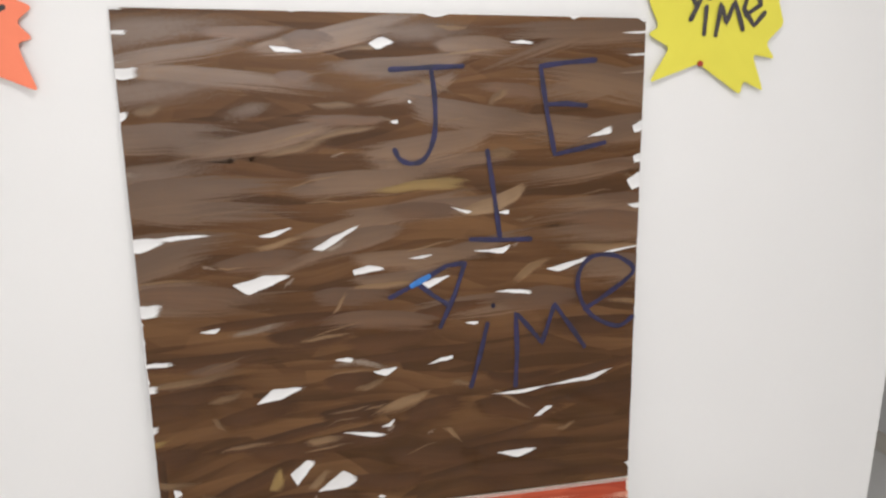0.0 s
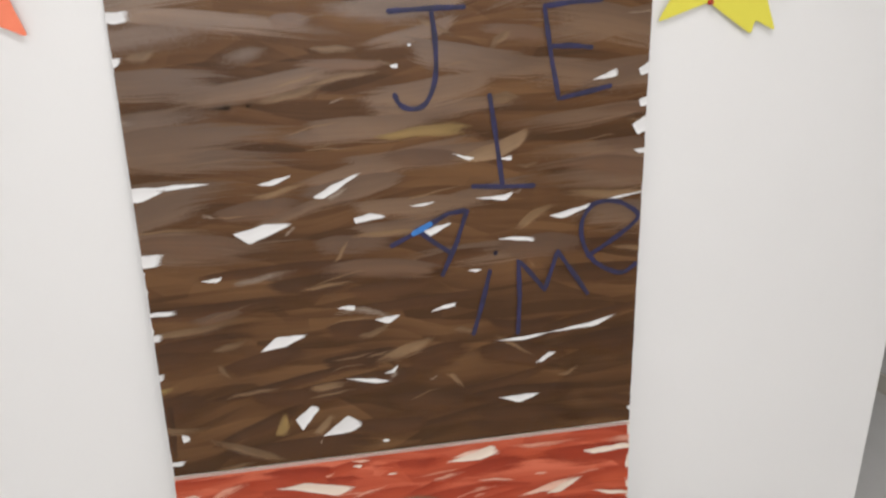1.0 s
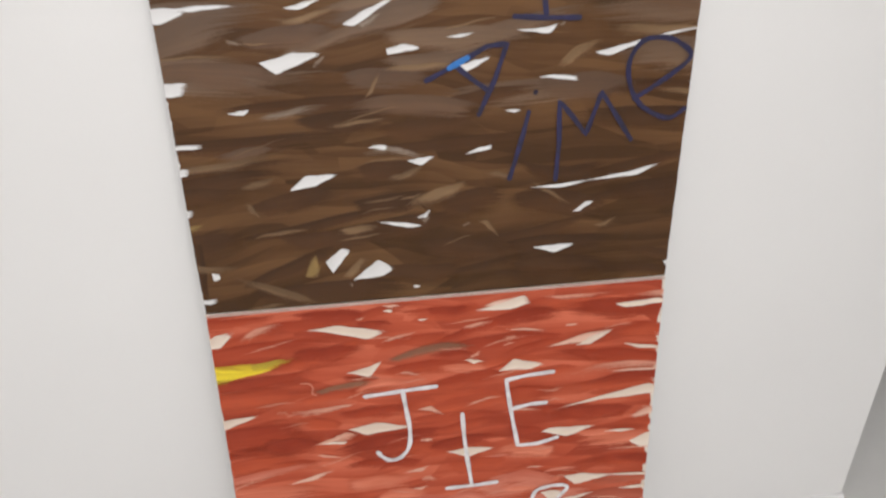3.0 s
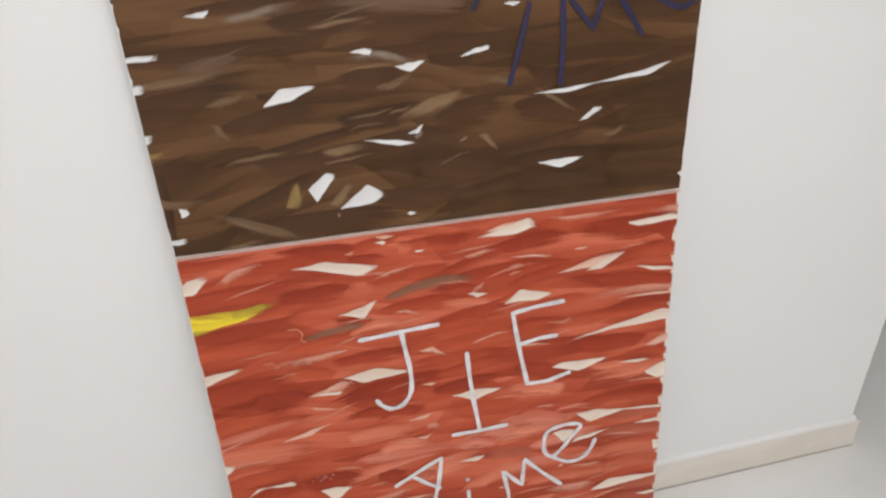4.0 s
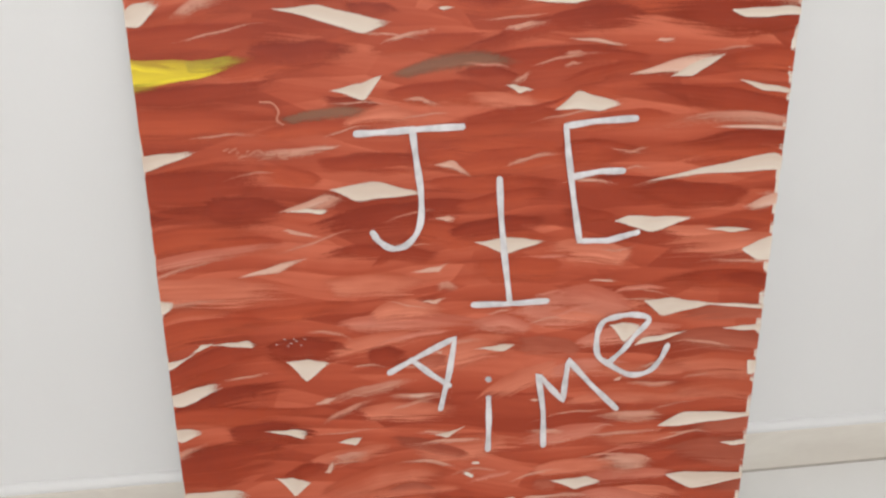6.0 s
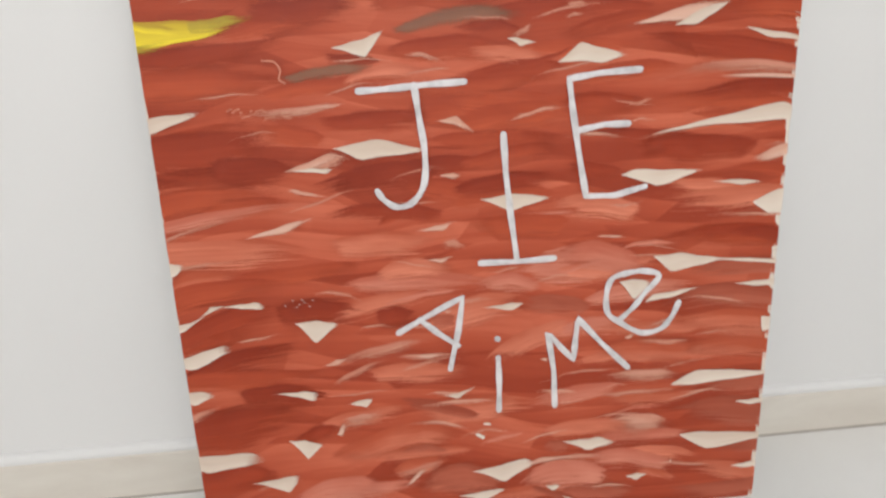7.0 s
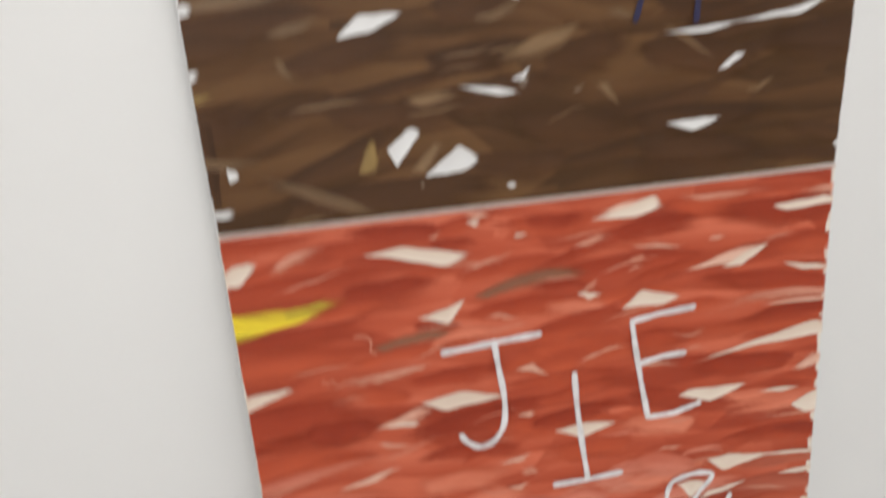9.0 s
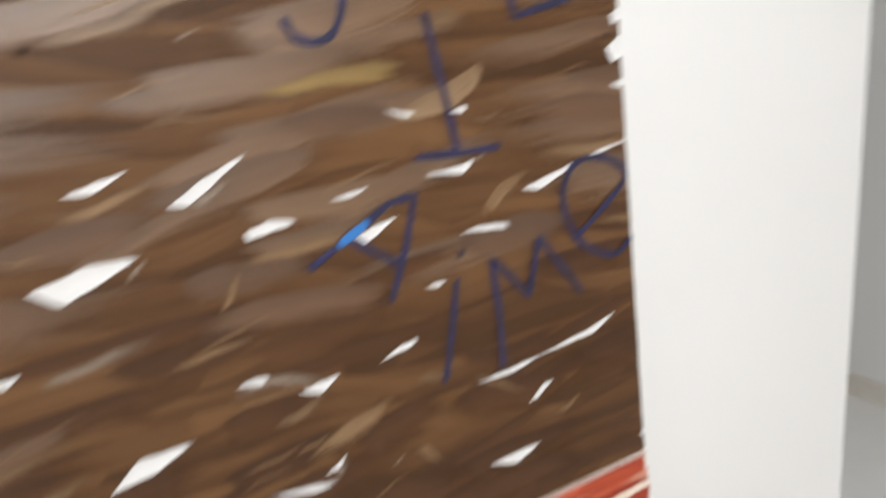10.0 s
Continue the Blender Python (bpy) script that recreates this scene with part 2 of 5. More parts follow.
RUBBED = paper("rubbed_red_paint", (0.60, 0.22, 0.14))
RIM_PINK = paper("pinkish_bare_rim", (0.50, 0.36, 0.32))
BLUE_INK = flat("blue_marker", (0.012, 0.0105, 0.064), 0.55, 0.45, 40)
SKY_INK = flat("thin_blue_marker", (0.02, 0.17, 0.50), 0.5)
WHITE_INK = flat("white_paint_marker", (0.76, 0.735, 0.745), 0.45, 0.72, 34)
BLACK_INK = flat("black_marker", (0.050, 0.044, 0.048), 0.5)
TACK_RED = flat("red_plastic", (0.45, 0.03, 0.02), 0.3)


# ---- building helpers ----
def link(name, bm, materials, parent=None, label="", smooth=False):
    me = bpy.data.meshes.new(name)
    bm.to_mesh(me)
    bm.free()
    for m in materials if isinstance(materials, (list, tuple)) else [materials]:
        me.materials.append(m)
    if smooth:
        me.polygons.foreach_set("use_smooth", [True] * len(me.polygons))
    ob = new(name, me)
    if parent is not None:
        ob.parent = parent
    if label:
        ob["label"] = label
    return ob


def box(x0, x1, y0, y1, z0, z1, bevel=0.0, segments=2):
    bm = bmesh.new()
    bmesh.ops.create_cube(bm, size=1, matrix=Matrix.Translation(((x0 + x1) / 2, (y0 + y1) / 2, (z0 + z1) / 2)) @ Matrix.Diagonal((x1 - x0, y1 - y0, z1 - z0, 1)))
    if bevel:
        bmesh.ops.bevel(bm, geom=bm.edges[:], offset=bevel, segments=segments, profile=0.5, affect="EDGES")
    return bm


# the wall stands 1.3 degrees askew behind the cards
ROOM = pose(0, 0.011, 0, 0, 0, 1.29)


def structure(name, bm, mat, label, category):
    ob = tagged(link(name, bm, mat), label, category, kind="structure")
    ob.matrix_world = ROOM
    return ob


# ---- the room ----
WALL_Y, CORNER_X = 0.142, 1.123
structure("wall_north", box(-2.6, CORNER_X, WALL_Y, WALL_Y + 0.14, 0, 2.7, 0.004), WALL, "smooth white painted wall ending in an outside corner", "wall")
structure("wall_west", box(-2.74, -2.6, -5.4, WALL_Y + 0.14, 0, 2.7), WALL, "white painted side wall", "wall")
structure("wall_south", box(-2.74, 2.54, -5.54, -5.4, 0, 2.7), WALL, "white painted back wall", "wall")
structure("wall_east", box(2.4, 2.54, -5.4, 3.2, 0, 2.7), GREY, "pale painted wall of the passage in shade", "wall")
structure("wall_passage_end", box(CORNER_X - 0.14, 2.4, 3.06, 3.2, 0, 2.7), GREY, "pale wall closing the passage", "wall")
structure("wall_passage_west", box(CORNER_X - 0.14, CORNER_X, WALL_Y + 0.14, 3.06, 0, 2.7), WALL, "white passage wall behind the corner", "wall")
structure("floor", box(-2.74, 2.54, -5.54, 3.2, -0.08, 0), FLOOR, "pale polished floor tiles", "floor")
structure("ceiling", box(-2.74, 2.54, -5.54, 3.2, 2.7, 2.8), CEIL, "white ceiling", "ceiling")


def skirting_run(x0, y0, x1, y1, nx, ny, x_end=0.0):
    """Upright skirting tile with a rounded top, along a wall whose outward normal is (nx, ny)."""
    h, d, r = 0.088, 0.013, 0.004
    prof = [(0, 0), (d, 0), (d, h - r), (d - r * 0.3, h - r * 0.3), (d - r, h), (0, h)]
    bm = bmesh.new()
    ends = []
    for x, y, grow in ((x0, y0, 0.0), (x1, y1, x_end)):
        ux, uy = (x1 - x0), (y1 - y0)
        n = math.hypot(ux, uy)
        ends.append([bm.verts.new((x + nx * a + ux / n * grow * a / d, y + ny * a + uy / n * grow * a / d, b)) for a, b in prof])
    k = len(prof)
    for i in range(k):
        bm.faces.new((ends[0][i], ends[0][(i + 1) % k], ends[1][(i + 1) % k], ends[1][i]))
    bm.faces.new(ends[0][::-1])
    bm.faces.new(ends[1])
    bmesh.ops.recalc_face_normals(bm, faces=bm.faces[:])
    return bm


structure("baseboard", skirting_run(-2.6, WALL_Y, CORNER_X, WALL_Y, 0, -1, 0.013), SKIRT, "cream skirting tile with rounded white top edge", "skirting")
structure("baseboard_passage", skirting_run(CORNER_X, 3.06, CORNER_X, WALL_Y, 1, 0, 0.013), SKIRT, "cream skirting tile round the corner", "skirting")
structure("baseboard_east", skirting_run(2.4, -5.4, 2.4, 3.06, -1, 0), SKIRT, "skirting tile at the foot of the passage wall", "skirting")
# grey joint between skirting and floor
structure("trim_joint", box(-2.6, CORNER_X + 0.013, WALL_Y - 0.0165, WALL_Y - 0.0131, 0.0, 0.0025), plaster("grey_grout", (0.50, 0.46, 0.41), 0.2), "thin grey grout line along the foot of the skirting", "trim")
# bead of white filler on top of the skirting
bead = bmesh.new()
bmesh.ops.create_cone(bead, cap_ends=True, segments=20, radius1=0.012, radius2=0.012, depth=CORNER_X + 2.6, matrix=Matrix.Translation(((CORNER_X - 2.6) / 2, WALL_Y - 0.0005, 0.0925)) @ Matrix.Rotation(radians(90), 4, "Y"))
structure("trim", bead, WALL, "white sealant bead along the top of the skirting", "trim")

# ---- the two painted sheets: the red one leans from the floor, the brown one stands above it against the wall ----
LEAN = pose(0, 0, 0.0006, -5.994)
RISE, KINK = 0.94, 3.434
red = tagged(new("red_painting"), "large card brushed red with white letters, leaning against wall", "painting")
red.matrix_world = LEAN
brown = tagged(new("brown_painting"), "large white card brushed brown with blue letters above red card", "painting")
brown.matrix_world = LEAN @ pose(0, 0, RISE, KINK)
LEVEL = {red: 0.0, brown: RISE}
HALF = 0.45


def sheet(parent, z0, z1, mat, tilt=0.0):
    """Stiff card, 3 mm, with slightly soft edges; its face is the plane y = 0."""
    bm = box(-HALF - 0.0005, HALF + 0.0005, 0.0, 0.003, z0, z1, 0.0008, 1)
    for v in bm.verts:
        if v.co.z > (z0 + z1) / 2:
            v.co.z += tilt * v.co.x
    return link("card", bm, mat, parent, "stiff pale card")


def coat(parent, z0, z1, mat, wave, seed, tilt=0.0, dips=(0.0, 0.0, 0.002, 0.004), even=1.0, inset=0.0):
    """The paint layer, its sides following the ends of the brush strokes."""
    rnd = random.Random(seed)
    bm = bmesh.new()
    n = 260
    sides = []
    cuts = []
    z = 0.0
    while z < 1:
        w = rnd.uniform(0.025, 0.14)
        cuts.append((z, z + w, rnd.uniform(0, wave), rnd.uniform(0, wave), rnd.choice(dips)))
        z += w
    for i in range(n + 1):
        f = i / n
        row = [c for c in cuts if c[0] <= f <= c[1]][0]
        mid = (f - row[0]) / (row[1] - row[0])
        dip = (2 * abs(mid - 0.5)) ** 8 * row[4]
        zz = z0 + f * (z1 - z0)
        left, right = -HALF + row[2] * 0.4 + dip, HALF - inset - row[3] * even - dip * even
        sides.append((bm.verts.new((left, -0.0006, zz + tilt * f * left)), bm.verts.new((right, -0.0006, zz + tilt * f * right))))
    for a, b in zip(sides, sides[1:]):
        bm.faces.new((a[0], a[1], b[1], b[0]))
    return link("base_coat", bm, mat, parent, "streaky brushed poster paint")


STROKES = {red: [], brown: []}
PATCHES = {red: [], brown: []}


def pull(parent, x, z, length, angle, bend, first, middle, last, paint, loose=False):
    """One pull of the brush: its loaded edge runs through (x, z) at that angle and bows out by bend; below the edge lie the thicknesses at start, middle and end."""
    STROKES[parent].append((x, z - LEVEL[parent], length, angle, bend, (first, middle, last), paint, loose))


def gap(parent, x, z, length, angle, top, top_at, low, low_at, what="gap"):
    """A gap between pulls, from tip to tip, with the heights of its upper and lower rim and where along it they lie; or a thin patch of that paint."""
    PATCHES[parent].append((x, z - LEVEL[parent], length, angle, top, top_at, low, low_at, what))


def rims(parent, px, pz):
    """Keeps a point of the paint on its card."""
    low, high = (0.002, 0.9065) if parent is red else (-0.0297, 0.8727 - 0.0128 * px)
    return min(max(px, -HALF + 0.0006), HALF - 0.0006), min(max(pz, low), high)


def surface(rows):
    """A mesh from rows of (point, uv)."""
    bm = bmesh.new()
    uv = bm.loops.layers.uv.new("UVMap")
    grid = [[(bm.verts.new(p), q) for p, q in row] for row in rows]
    for r, s in zip(grid, grid[1:]):
        for j in range(len(r) - 1):
            quad = (r[j], s[j], s[j + 1], r[j + 1])
            face = bm.faces.new([c[0] for c in quad])
            for loop, c in zip(face.loops, quad):
                loop[uv].uv = c[1]
    return bm


def pull_rows(parent, st, seed, lay, n, across):
    x, z, length, angle, bend, (h0, h1, h2), paint, loose = st
    rnd = random.Random(seed)
    c, s = math.cos(radians(angle)), math.sin(radians(angle))
    ph, qh = rnd.uniform(0, 6.3), rnd.uniform(0, 6.3)
    ends = 0.5 * length * abs(c)
    at_right, at_left = x + ends > HALF - 0.028, x - ends < 0.028 - HALF
    back = at_right or (not at_left and rnd.random() < 0.4)
    skip, reach = (0.3, 0.03) if at_right or at_left else (0.0, 0.0)
    rows = []
    for i in range(n + 1):
        f = i / n
        thick = h0 * (1 - f) * (1 - 2 * f) + 4 * h1 * f * (1 - f) + h2 * f * (2 * f - 1)
        thick = max(thick, 0.001) * 1.18
        if (f < 0.5 and not at_left) or (f > 0.5 and not at_right):
            thick *= 0.40 + 0.60 * math.sqrt(1 - (2 * f - 1) ** 6)
        arch = bend * (1 - (2 * f - 1) ** 2) + 0.0012 * math.sin(7 * f + ph) + 0.0006 * math.sin(19 * f + qh)
        row = []
        for j in range(across + 1):
            g = j / across
            u, v = (f - 0.5) * length + reach * (f if at_right else f - 1), arch - (1 - g) * thick
            px, pz = rims(parent, x + u * c - v * s, z + u * s + v * c)
            row.append(((px, -lay, pz), (skip + (1 - skip) * (1 - f if back else f), g)))
        rows.append(row)
    return rows


def lay_strokes(parent, deepest=5):
    """Lays the pulls one over another; where too many would lie on one place the loose ones are left away."""
    pile, cell, keep = {}, 0.012, []
    for x, z, length, angle, top, _, low, *_ in PATCHES[parent]:
        c, s = math.cos(radians(angle)), math.sin(radians(angle))
        spots = [(length * f / 20, low + (top - low) * g / 4) for f in range(-10, 11) for g in range(5)]
        for k in {(math.floor((x + u * c - v * s) / cell), math.floor((z + u * s + v * c) / cell)) for u, v in spots}:
            pile[k] = pile.get(k, 0) + 1
    for k, st in sorted(enumerate(STROKES[parent]), key=lambda p: p[1][7]):
        cells = {(math.floor(p[0] / cell), math.floor(p[2] / cell)) for row in pull_rows(parent, st, k, 0.0, 64, 16) for p, _ in row}
        if max(pile.get(c, 0) for c in cells) >= deepest + (0 if st[7] else 1):
            continue
        for c in cells:
            pile[c] = pile.get(c, 0) + 1
        keep.append((k, st))
    thin = ("sand", "pink", "umber", "veil", "tan", "ochre", "yellow", "lime")
    for n, (k, st) in enumerate(sorted(keep, key=lambda p: (p[1][6] in thin, not p[1][7]))):
        link("brush_stroke", surface(pull_rows(parent, st, k, 0.0007 + n * 0.000005, 18, 4)), BRUSH[st[6]], parent)


def rounded(a, b):
    """The lesser of two slopes, with the crest between them rounded off."""
    return 1.07 * (max(a, 1e-4) ** -9 + max(b, 1e-4) ** -9) ** (-1 / 9)


def lay_patches(parent):
    """The thin patches first, then the gaps, each a little prouder than the last."""
    for n, (x, z, length, angle, top, top_at, low, low_at, what) in enumerate(sorted(PATCHES[parent], key=lambda p: p[8] == "gap")):
        rnd = random.Random(n * 13 + 5)
        c, s = math.cos(radians(angle)), math.sin(radians(angle))
        pt, pl = [rnd.uniform(0.85, 1.1) if parent is brown else rnd.uniform(1.1, 1.6) for _ in range(2)]
        at_left, at_right = x - length / 2 < -HALF - 0.01, x + length / 2 > HALF + 0.01
        if at_left or at_right:
            pt, pl = 0.9, 0.9
        ph = [rnd.uniform(0, 6.3) for _ in range(2)]
        wob = min(0.0006, 0.05 * (top - low))
        rows = []
        for i in range(29):
            f = i / 28
            t = top * rounded(f / top_at, (1 - f) / (1 - top_at)) ** pt
            b = low * rounded(f / low_at, (1 - f) / (1 - low_at)) ** pl
            t += wob * math.sin(math.pi * f) * math.sin(17 * f + ph[0])
            b = min(b + wob * math.sin(math.pi * f) * math.sin(15 * f + ph[1]), t - 0.0001)
            row = []
            for g in (0.0, 0.5, 1.0):
                u, v = (f - 0.5) * length, b + (t - b) * g
                px, pz = rims(parent, x + u * c - v * s, z + u * s + v * c)
                row.append(((px, -0.0026 - n * 0.000005, pz), (0.3 + 0.7 * f if at_left else 0.6 * f if at_right else f, g)))
            rows.append(row)
        if what == "gap":
            link("bare_patch", surface(rows), BARE_WHITE if parent is brown else BARE_CREAM, parent)
        else:
            link("thin_patch", surface(rows), BARE_WASH if what == "wash" else BRUSH[what], parent)


def curve_points(points, steps=7):
    """Catmull-Rom through hand-drawn points."""
    if len(points) < 3:
        return [Vector(p).lerp(Vector(points[1]), i / 6) for p in points[:1] for i in range(7)]
    pts = [Vector(p) for p in points]
    pts = [pts[0] * 2 - pts[1]] + pts + [pts[-1] * 2 - pts[-2]]
    out = []
    for a, b, c, d in zip(pts, pts[1:], pts[2:], pts[3:]):
        for i in range(steps):
            f = i / steps
            out.append(0.5 * (2 * b + (c - a) * f + (2 * a - 5 * b + 4 * c - d) * f * f + (3 * b - a - 3 * c + d) * f ** 3))
    return out + [pts[-2]]


def letter(parent, glyph, lines, width, mat, colour, sharp=False, lay=0.0035, level=None):
    """One hand-drawn letter of marker strokes with round ends."""
    level = LEVEL.get(parent, 0.0) if level is None else level
    bm = bmesh.new()
    rnd = random.Random(len(glyph) + round(lines[0][0][0] * 1000))
    for q, line in enumerate(lines):
        if sharp and len(line) > 2:
            pts = []
            for a, b in zip(line, line[1:]):
                pts += [Vector(a).lerp(Vector(b), i / 6) for i in range(6)]
            pts.append(Vector(line[-1]))
        else:
            pts = curve_points(line)
        y = -lay - 0.00012 * q
        left, right, mids = [], [], []
        ph = rnd.uniform(0, 6)
        for i, p in enumerate(pts):
            d = (pts[min(i + 1, len(pts) - 1)] - pts[max(i - 1, 0)])
            d = d.normalized() if d.length > 1e-9 else Vector((1, 0))
            w = width * 0.5 * (0.93 + 0.12 * math.sin(0.7 * i + ph))
            left.append(bm.verts.new((p.x - d.y * w, y, p.y + d.x * w - level)))
            right.append(bm.verts.new((p.x + d.y * w, y, p.y - d.x * w - level)))
            mids.append(bm.verts.new((p.x, y - 0.0007, p.y - level)))
        for i in range(len(pts) - 1):
            bm.faces.new((left[i], mids[i], mids[i + 1], left[i + 1]))
            bm.faces.new((mids[i], right[i], right[i + 1], mids[i + 1]))
        for p in (pts[0], pts[-1]):
            ring = [bm.verts.new((p.x + math.cos(k) * width * 0.47, y - 0.00003, p.y + math.sin(k) * width * 0.47 - level)) for k in [i * math.tau / 12 for i in range(12)]]
            bm.faces.new(ring)
    return link("letter", bm, mat, parent, f"{colour} hand-drawn letter {glyph}", smooth=True)


def fleck(parent, points, width, mat, label):
    """A small mark in the paint, drawn along its points."""
    ob = letter(parent, "", [points], width, mat, "")
    ob.name, ob["label"] = "paint_fleck", label
    return ob


SEAM = 0.9085
sheet(red, 0.0, SEAM, CREAM_PAPER)
TILT = -0.0128
sheet(brown, SEAM - RISE + 0.001, 1.8135 - RISE, WHITE_PAPER, TILT)
coat(red, 0.001, SEAM - 0.0008, RED_COAT, 0.004, 5, 0.0, (0.0, 0.0, 0.002, 0.003), inset=0.004)
coat(brown, SEAM - RISE + 0.0018, 1.8127 - RISE, BROWN_COAT, 0.003, 8, TILT, (0.0, 0.0, 0.002, 0.003), 0.35)

# underpainting: loose pulls all over, rising a little to the right
mixer = random.Random(21)
# brown card: paler with painted sheen above z 1.30, darker below
for i in range(46):
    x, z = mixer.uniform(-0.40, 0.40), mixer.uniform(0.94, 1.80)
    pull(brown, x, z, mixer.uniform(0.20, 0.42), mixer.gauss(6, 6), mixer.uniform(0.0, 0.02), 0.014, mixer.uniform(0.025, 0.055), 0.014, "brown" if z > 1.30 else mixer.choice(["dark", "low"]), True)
# extra pale and grey pulls that paint the sheen near the top
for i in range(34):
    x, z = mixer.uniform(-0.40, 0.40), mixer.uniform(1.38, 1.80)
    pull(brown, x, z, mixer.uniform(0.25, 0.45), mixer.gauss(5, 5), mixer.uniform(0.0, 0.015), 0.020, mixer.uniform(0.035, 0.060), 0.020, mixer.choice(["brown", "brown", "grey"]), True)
for i in range(28):
    x, z = mixer.uniform(-0.38, 0.38), mixer.uniform(0.95, 1.78)
    pull(brown, x, z, mixer.uniform(0.06, 0.16), mixer.gauss(9, 7), mixer.uniform(0.0, 0.010), 0.001, mixer.uniform(0.002, 0.005), 0.001, "tan", True)
for i in range(40):
    x, z = mixer.uniform(-0.38, 0.38), mixer.uniform(0.03, 0.87)
    pull(red, x, z, mixer.uniform(0.06, 0.16), mixer.gauss(5 - 10 * x, 6), mixer.uniform(0.002, 0.012), 0.001, mixer.uniform(0.002, 0.006), 0.001, "pink", True)
for i in range(70):
    x, z = mixer.uniform(-0.40, 0.40), mixer.uniform(0.03, 0.89)
    low = z < 0.50 and x > -0.25
    pull(red, x, z, mixer.uniform(0.16, 0.30), mixer.gauss(4 - 10 * x, 5), mixer.uniform(0.006, 0.03), 0.012, mixer.uniform(0.026, 0.050), 0.012, mixer.choice(["coral", "coral", "rose"] if low else ["deep", "red"] if z > 0.55 else ["deep", "red", "red", "coral"]), True)
for i in range(40):
    x, z = mixer.uniform(-0.40, 0.40), mixer.uniform(0.60, 0.89)
    pull(red, x, z, mixer.uniform(0.18, 0.32), mixer.gauss(4 - 10 * x, 4), mixer.uniform(0.006, 0.02), 0.016, mixer.uniform(0.026, 0.044), 0.016, "red", True)
for i in range(30):
    x, z = mixer.uniform(-0.15, 0.38), mixer.uniform(0.04, 0.52)
    pull(red, x, z, mixer.uniform(0.08, 0.18), mixer.gauss(4 - 12 * x, 6), mixer.uniform(0.004, 0.018), 0.003, mixer.uniform(0.006, 0.013), 0.003, mixer.choice(["pink", "rose"]), True)
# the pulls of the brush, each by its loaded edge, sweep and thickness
# upper grey, brown and mid pulls carry painted sheen; lower pulls go without
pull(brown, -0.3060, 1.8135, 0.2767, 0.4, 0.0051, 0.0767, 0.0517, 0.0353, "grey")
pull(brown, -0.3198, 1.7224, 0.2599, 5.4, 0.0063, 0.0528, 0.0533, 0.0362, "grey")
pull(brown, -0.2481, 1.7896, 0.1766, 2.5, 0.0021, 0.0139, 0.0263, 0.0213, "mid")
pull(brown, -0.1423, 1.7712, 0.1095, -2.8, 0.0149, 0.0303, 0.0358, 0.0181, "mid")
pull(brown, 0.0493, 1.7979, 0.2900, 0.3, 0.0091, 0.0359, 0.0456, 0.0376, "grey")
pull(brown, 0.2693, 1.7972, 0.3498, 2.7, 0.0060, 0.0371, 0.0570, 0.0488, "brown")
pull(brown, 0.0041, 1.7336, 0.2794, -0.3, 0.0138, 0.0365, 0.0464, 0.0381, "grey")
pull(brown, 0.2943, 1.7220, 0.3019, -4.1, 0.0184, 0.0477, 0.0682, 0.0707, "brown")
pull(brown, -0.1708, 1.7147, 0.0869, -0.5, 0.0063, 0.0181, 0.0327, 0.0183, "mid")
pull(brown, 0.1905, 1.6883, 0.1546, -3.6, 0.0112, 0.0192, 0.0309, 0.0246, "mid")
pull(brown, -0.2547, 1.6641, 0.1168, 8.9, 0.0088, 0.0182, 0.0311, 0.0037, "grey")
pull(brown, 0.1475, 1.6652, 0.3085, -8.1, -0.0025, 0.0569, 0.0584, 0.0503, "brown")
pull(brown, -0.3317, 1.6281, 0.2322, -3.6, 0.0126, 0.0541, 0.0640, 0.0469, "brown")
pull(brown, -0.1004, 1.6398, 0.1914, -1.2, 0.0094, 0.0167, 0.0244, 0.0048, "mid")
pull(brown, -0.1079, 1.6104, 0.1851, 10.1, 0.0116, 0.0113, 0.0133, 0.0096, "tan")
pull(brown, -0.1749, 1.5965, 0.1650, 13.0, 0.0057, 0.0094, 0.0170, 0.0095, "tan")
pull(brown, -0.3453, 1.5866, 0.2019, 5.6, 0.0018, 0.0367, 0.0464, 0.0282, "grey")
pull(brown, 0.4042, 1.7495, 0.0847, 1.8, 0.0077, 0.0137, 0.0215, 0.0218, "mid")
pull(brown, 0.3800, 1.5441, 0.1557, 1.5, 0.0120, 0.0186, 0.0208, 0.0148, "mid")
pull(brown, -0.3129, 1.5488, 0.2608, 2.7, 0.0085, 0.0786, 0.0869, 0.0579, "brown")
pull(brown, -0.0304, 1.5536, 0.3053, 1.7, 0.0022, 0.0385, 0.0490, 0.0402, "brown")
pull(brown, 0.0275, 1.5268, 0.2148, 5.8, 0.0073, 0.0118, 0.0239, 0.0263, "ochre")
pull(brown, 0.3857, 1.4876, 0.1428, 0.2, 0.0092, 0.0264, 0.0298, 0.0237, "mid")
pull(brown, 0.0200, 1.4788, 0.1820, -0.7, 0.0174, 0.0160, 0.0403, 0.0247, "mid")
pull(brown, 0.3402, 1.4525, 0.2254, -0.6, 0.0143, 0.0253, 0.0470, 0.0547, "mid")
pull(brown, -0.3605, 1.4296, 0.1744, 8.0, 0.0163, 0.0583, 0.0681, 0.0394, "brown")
pull(brown, -0.2424, 1.4045, 0.1996, 2.9, 0.0173, 0.0138, 0.0457, 0.0304, "mid")
pull(brown, -0.2077, 1.4432, 0.1388, 13.5, -0.0047, 0.0099, 0.0139, 0.0060, "tan")
pull(brown, 0.0410, 1.4041, 0.3090, -1.4, 0.0062, 0.0408, 0.0415, 0.0320, "brown")
pull(brown, 0.1680, 1.5010, 0.1480, 21.0, 0.0010, 0.0090, 0.0300, 0.0080, "sand")
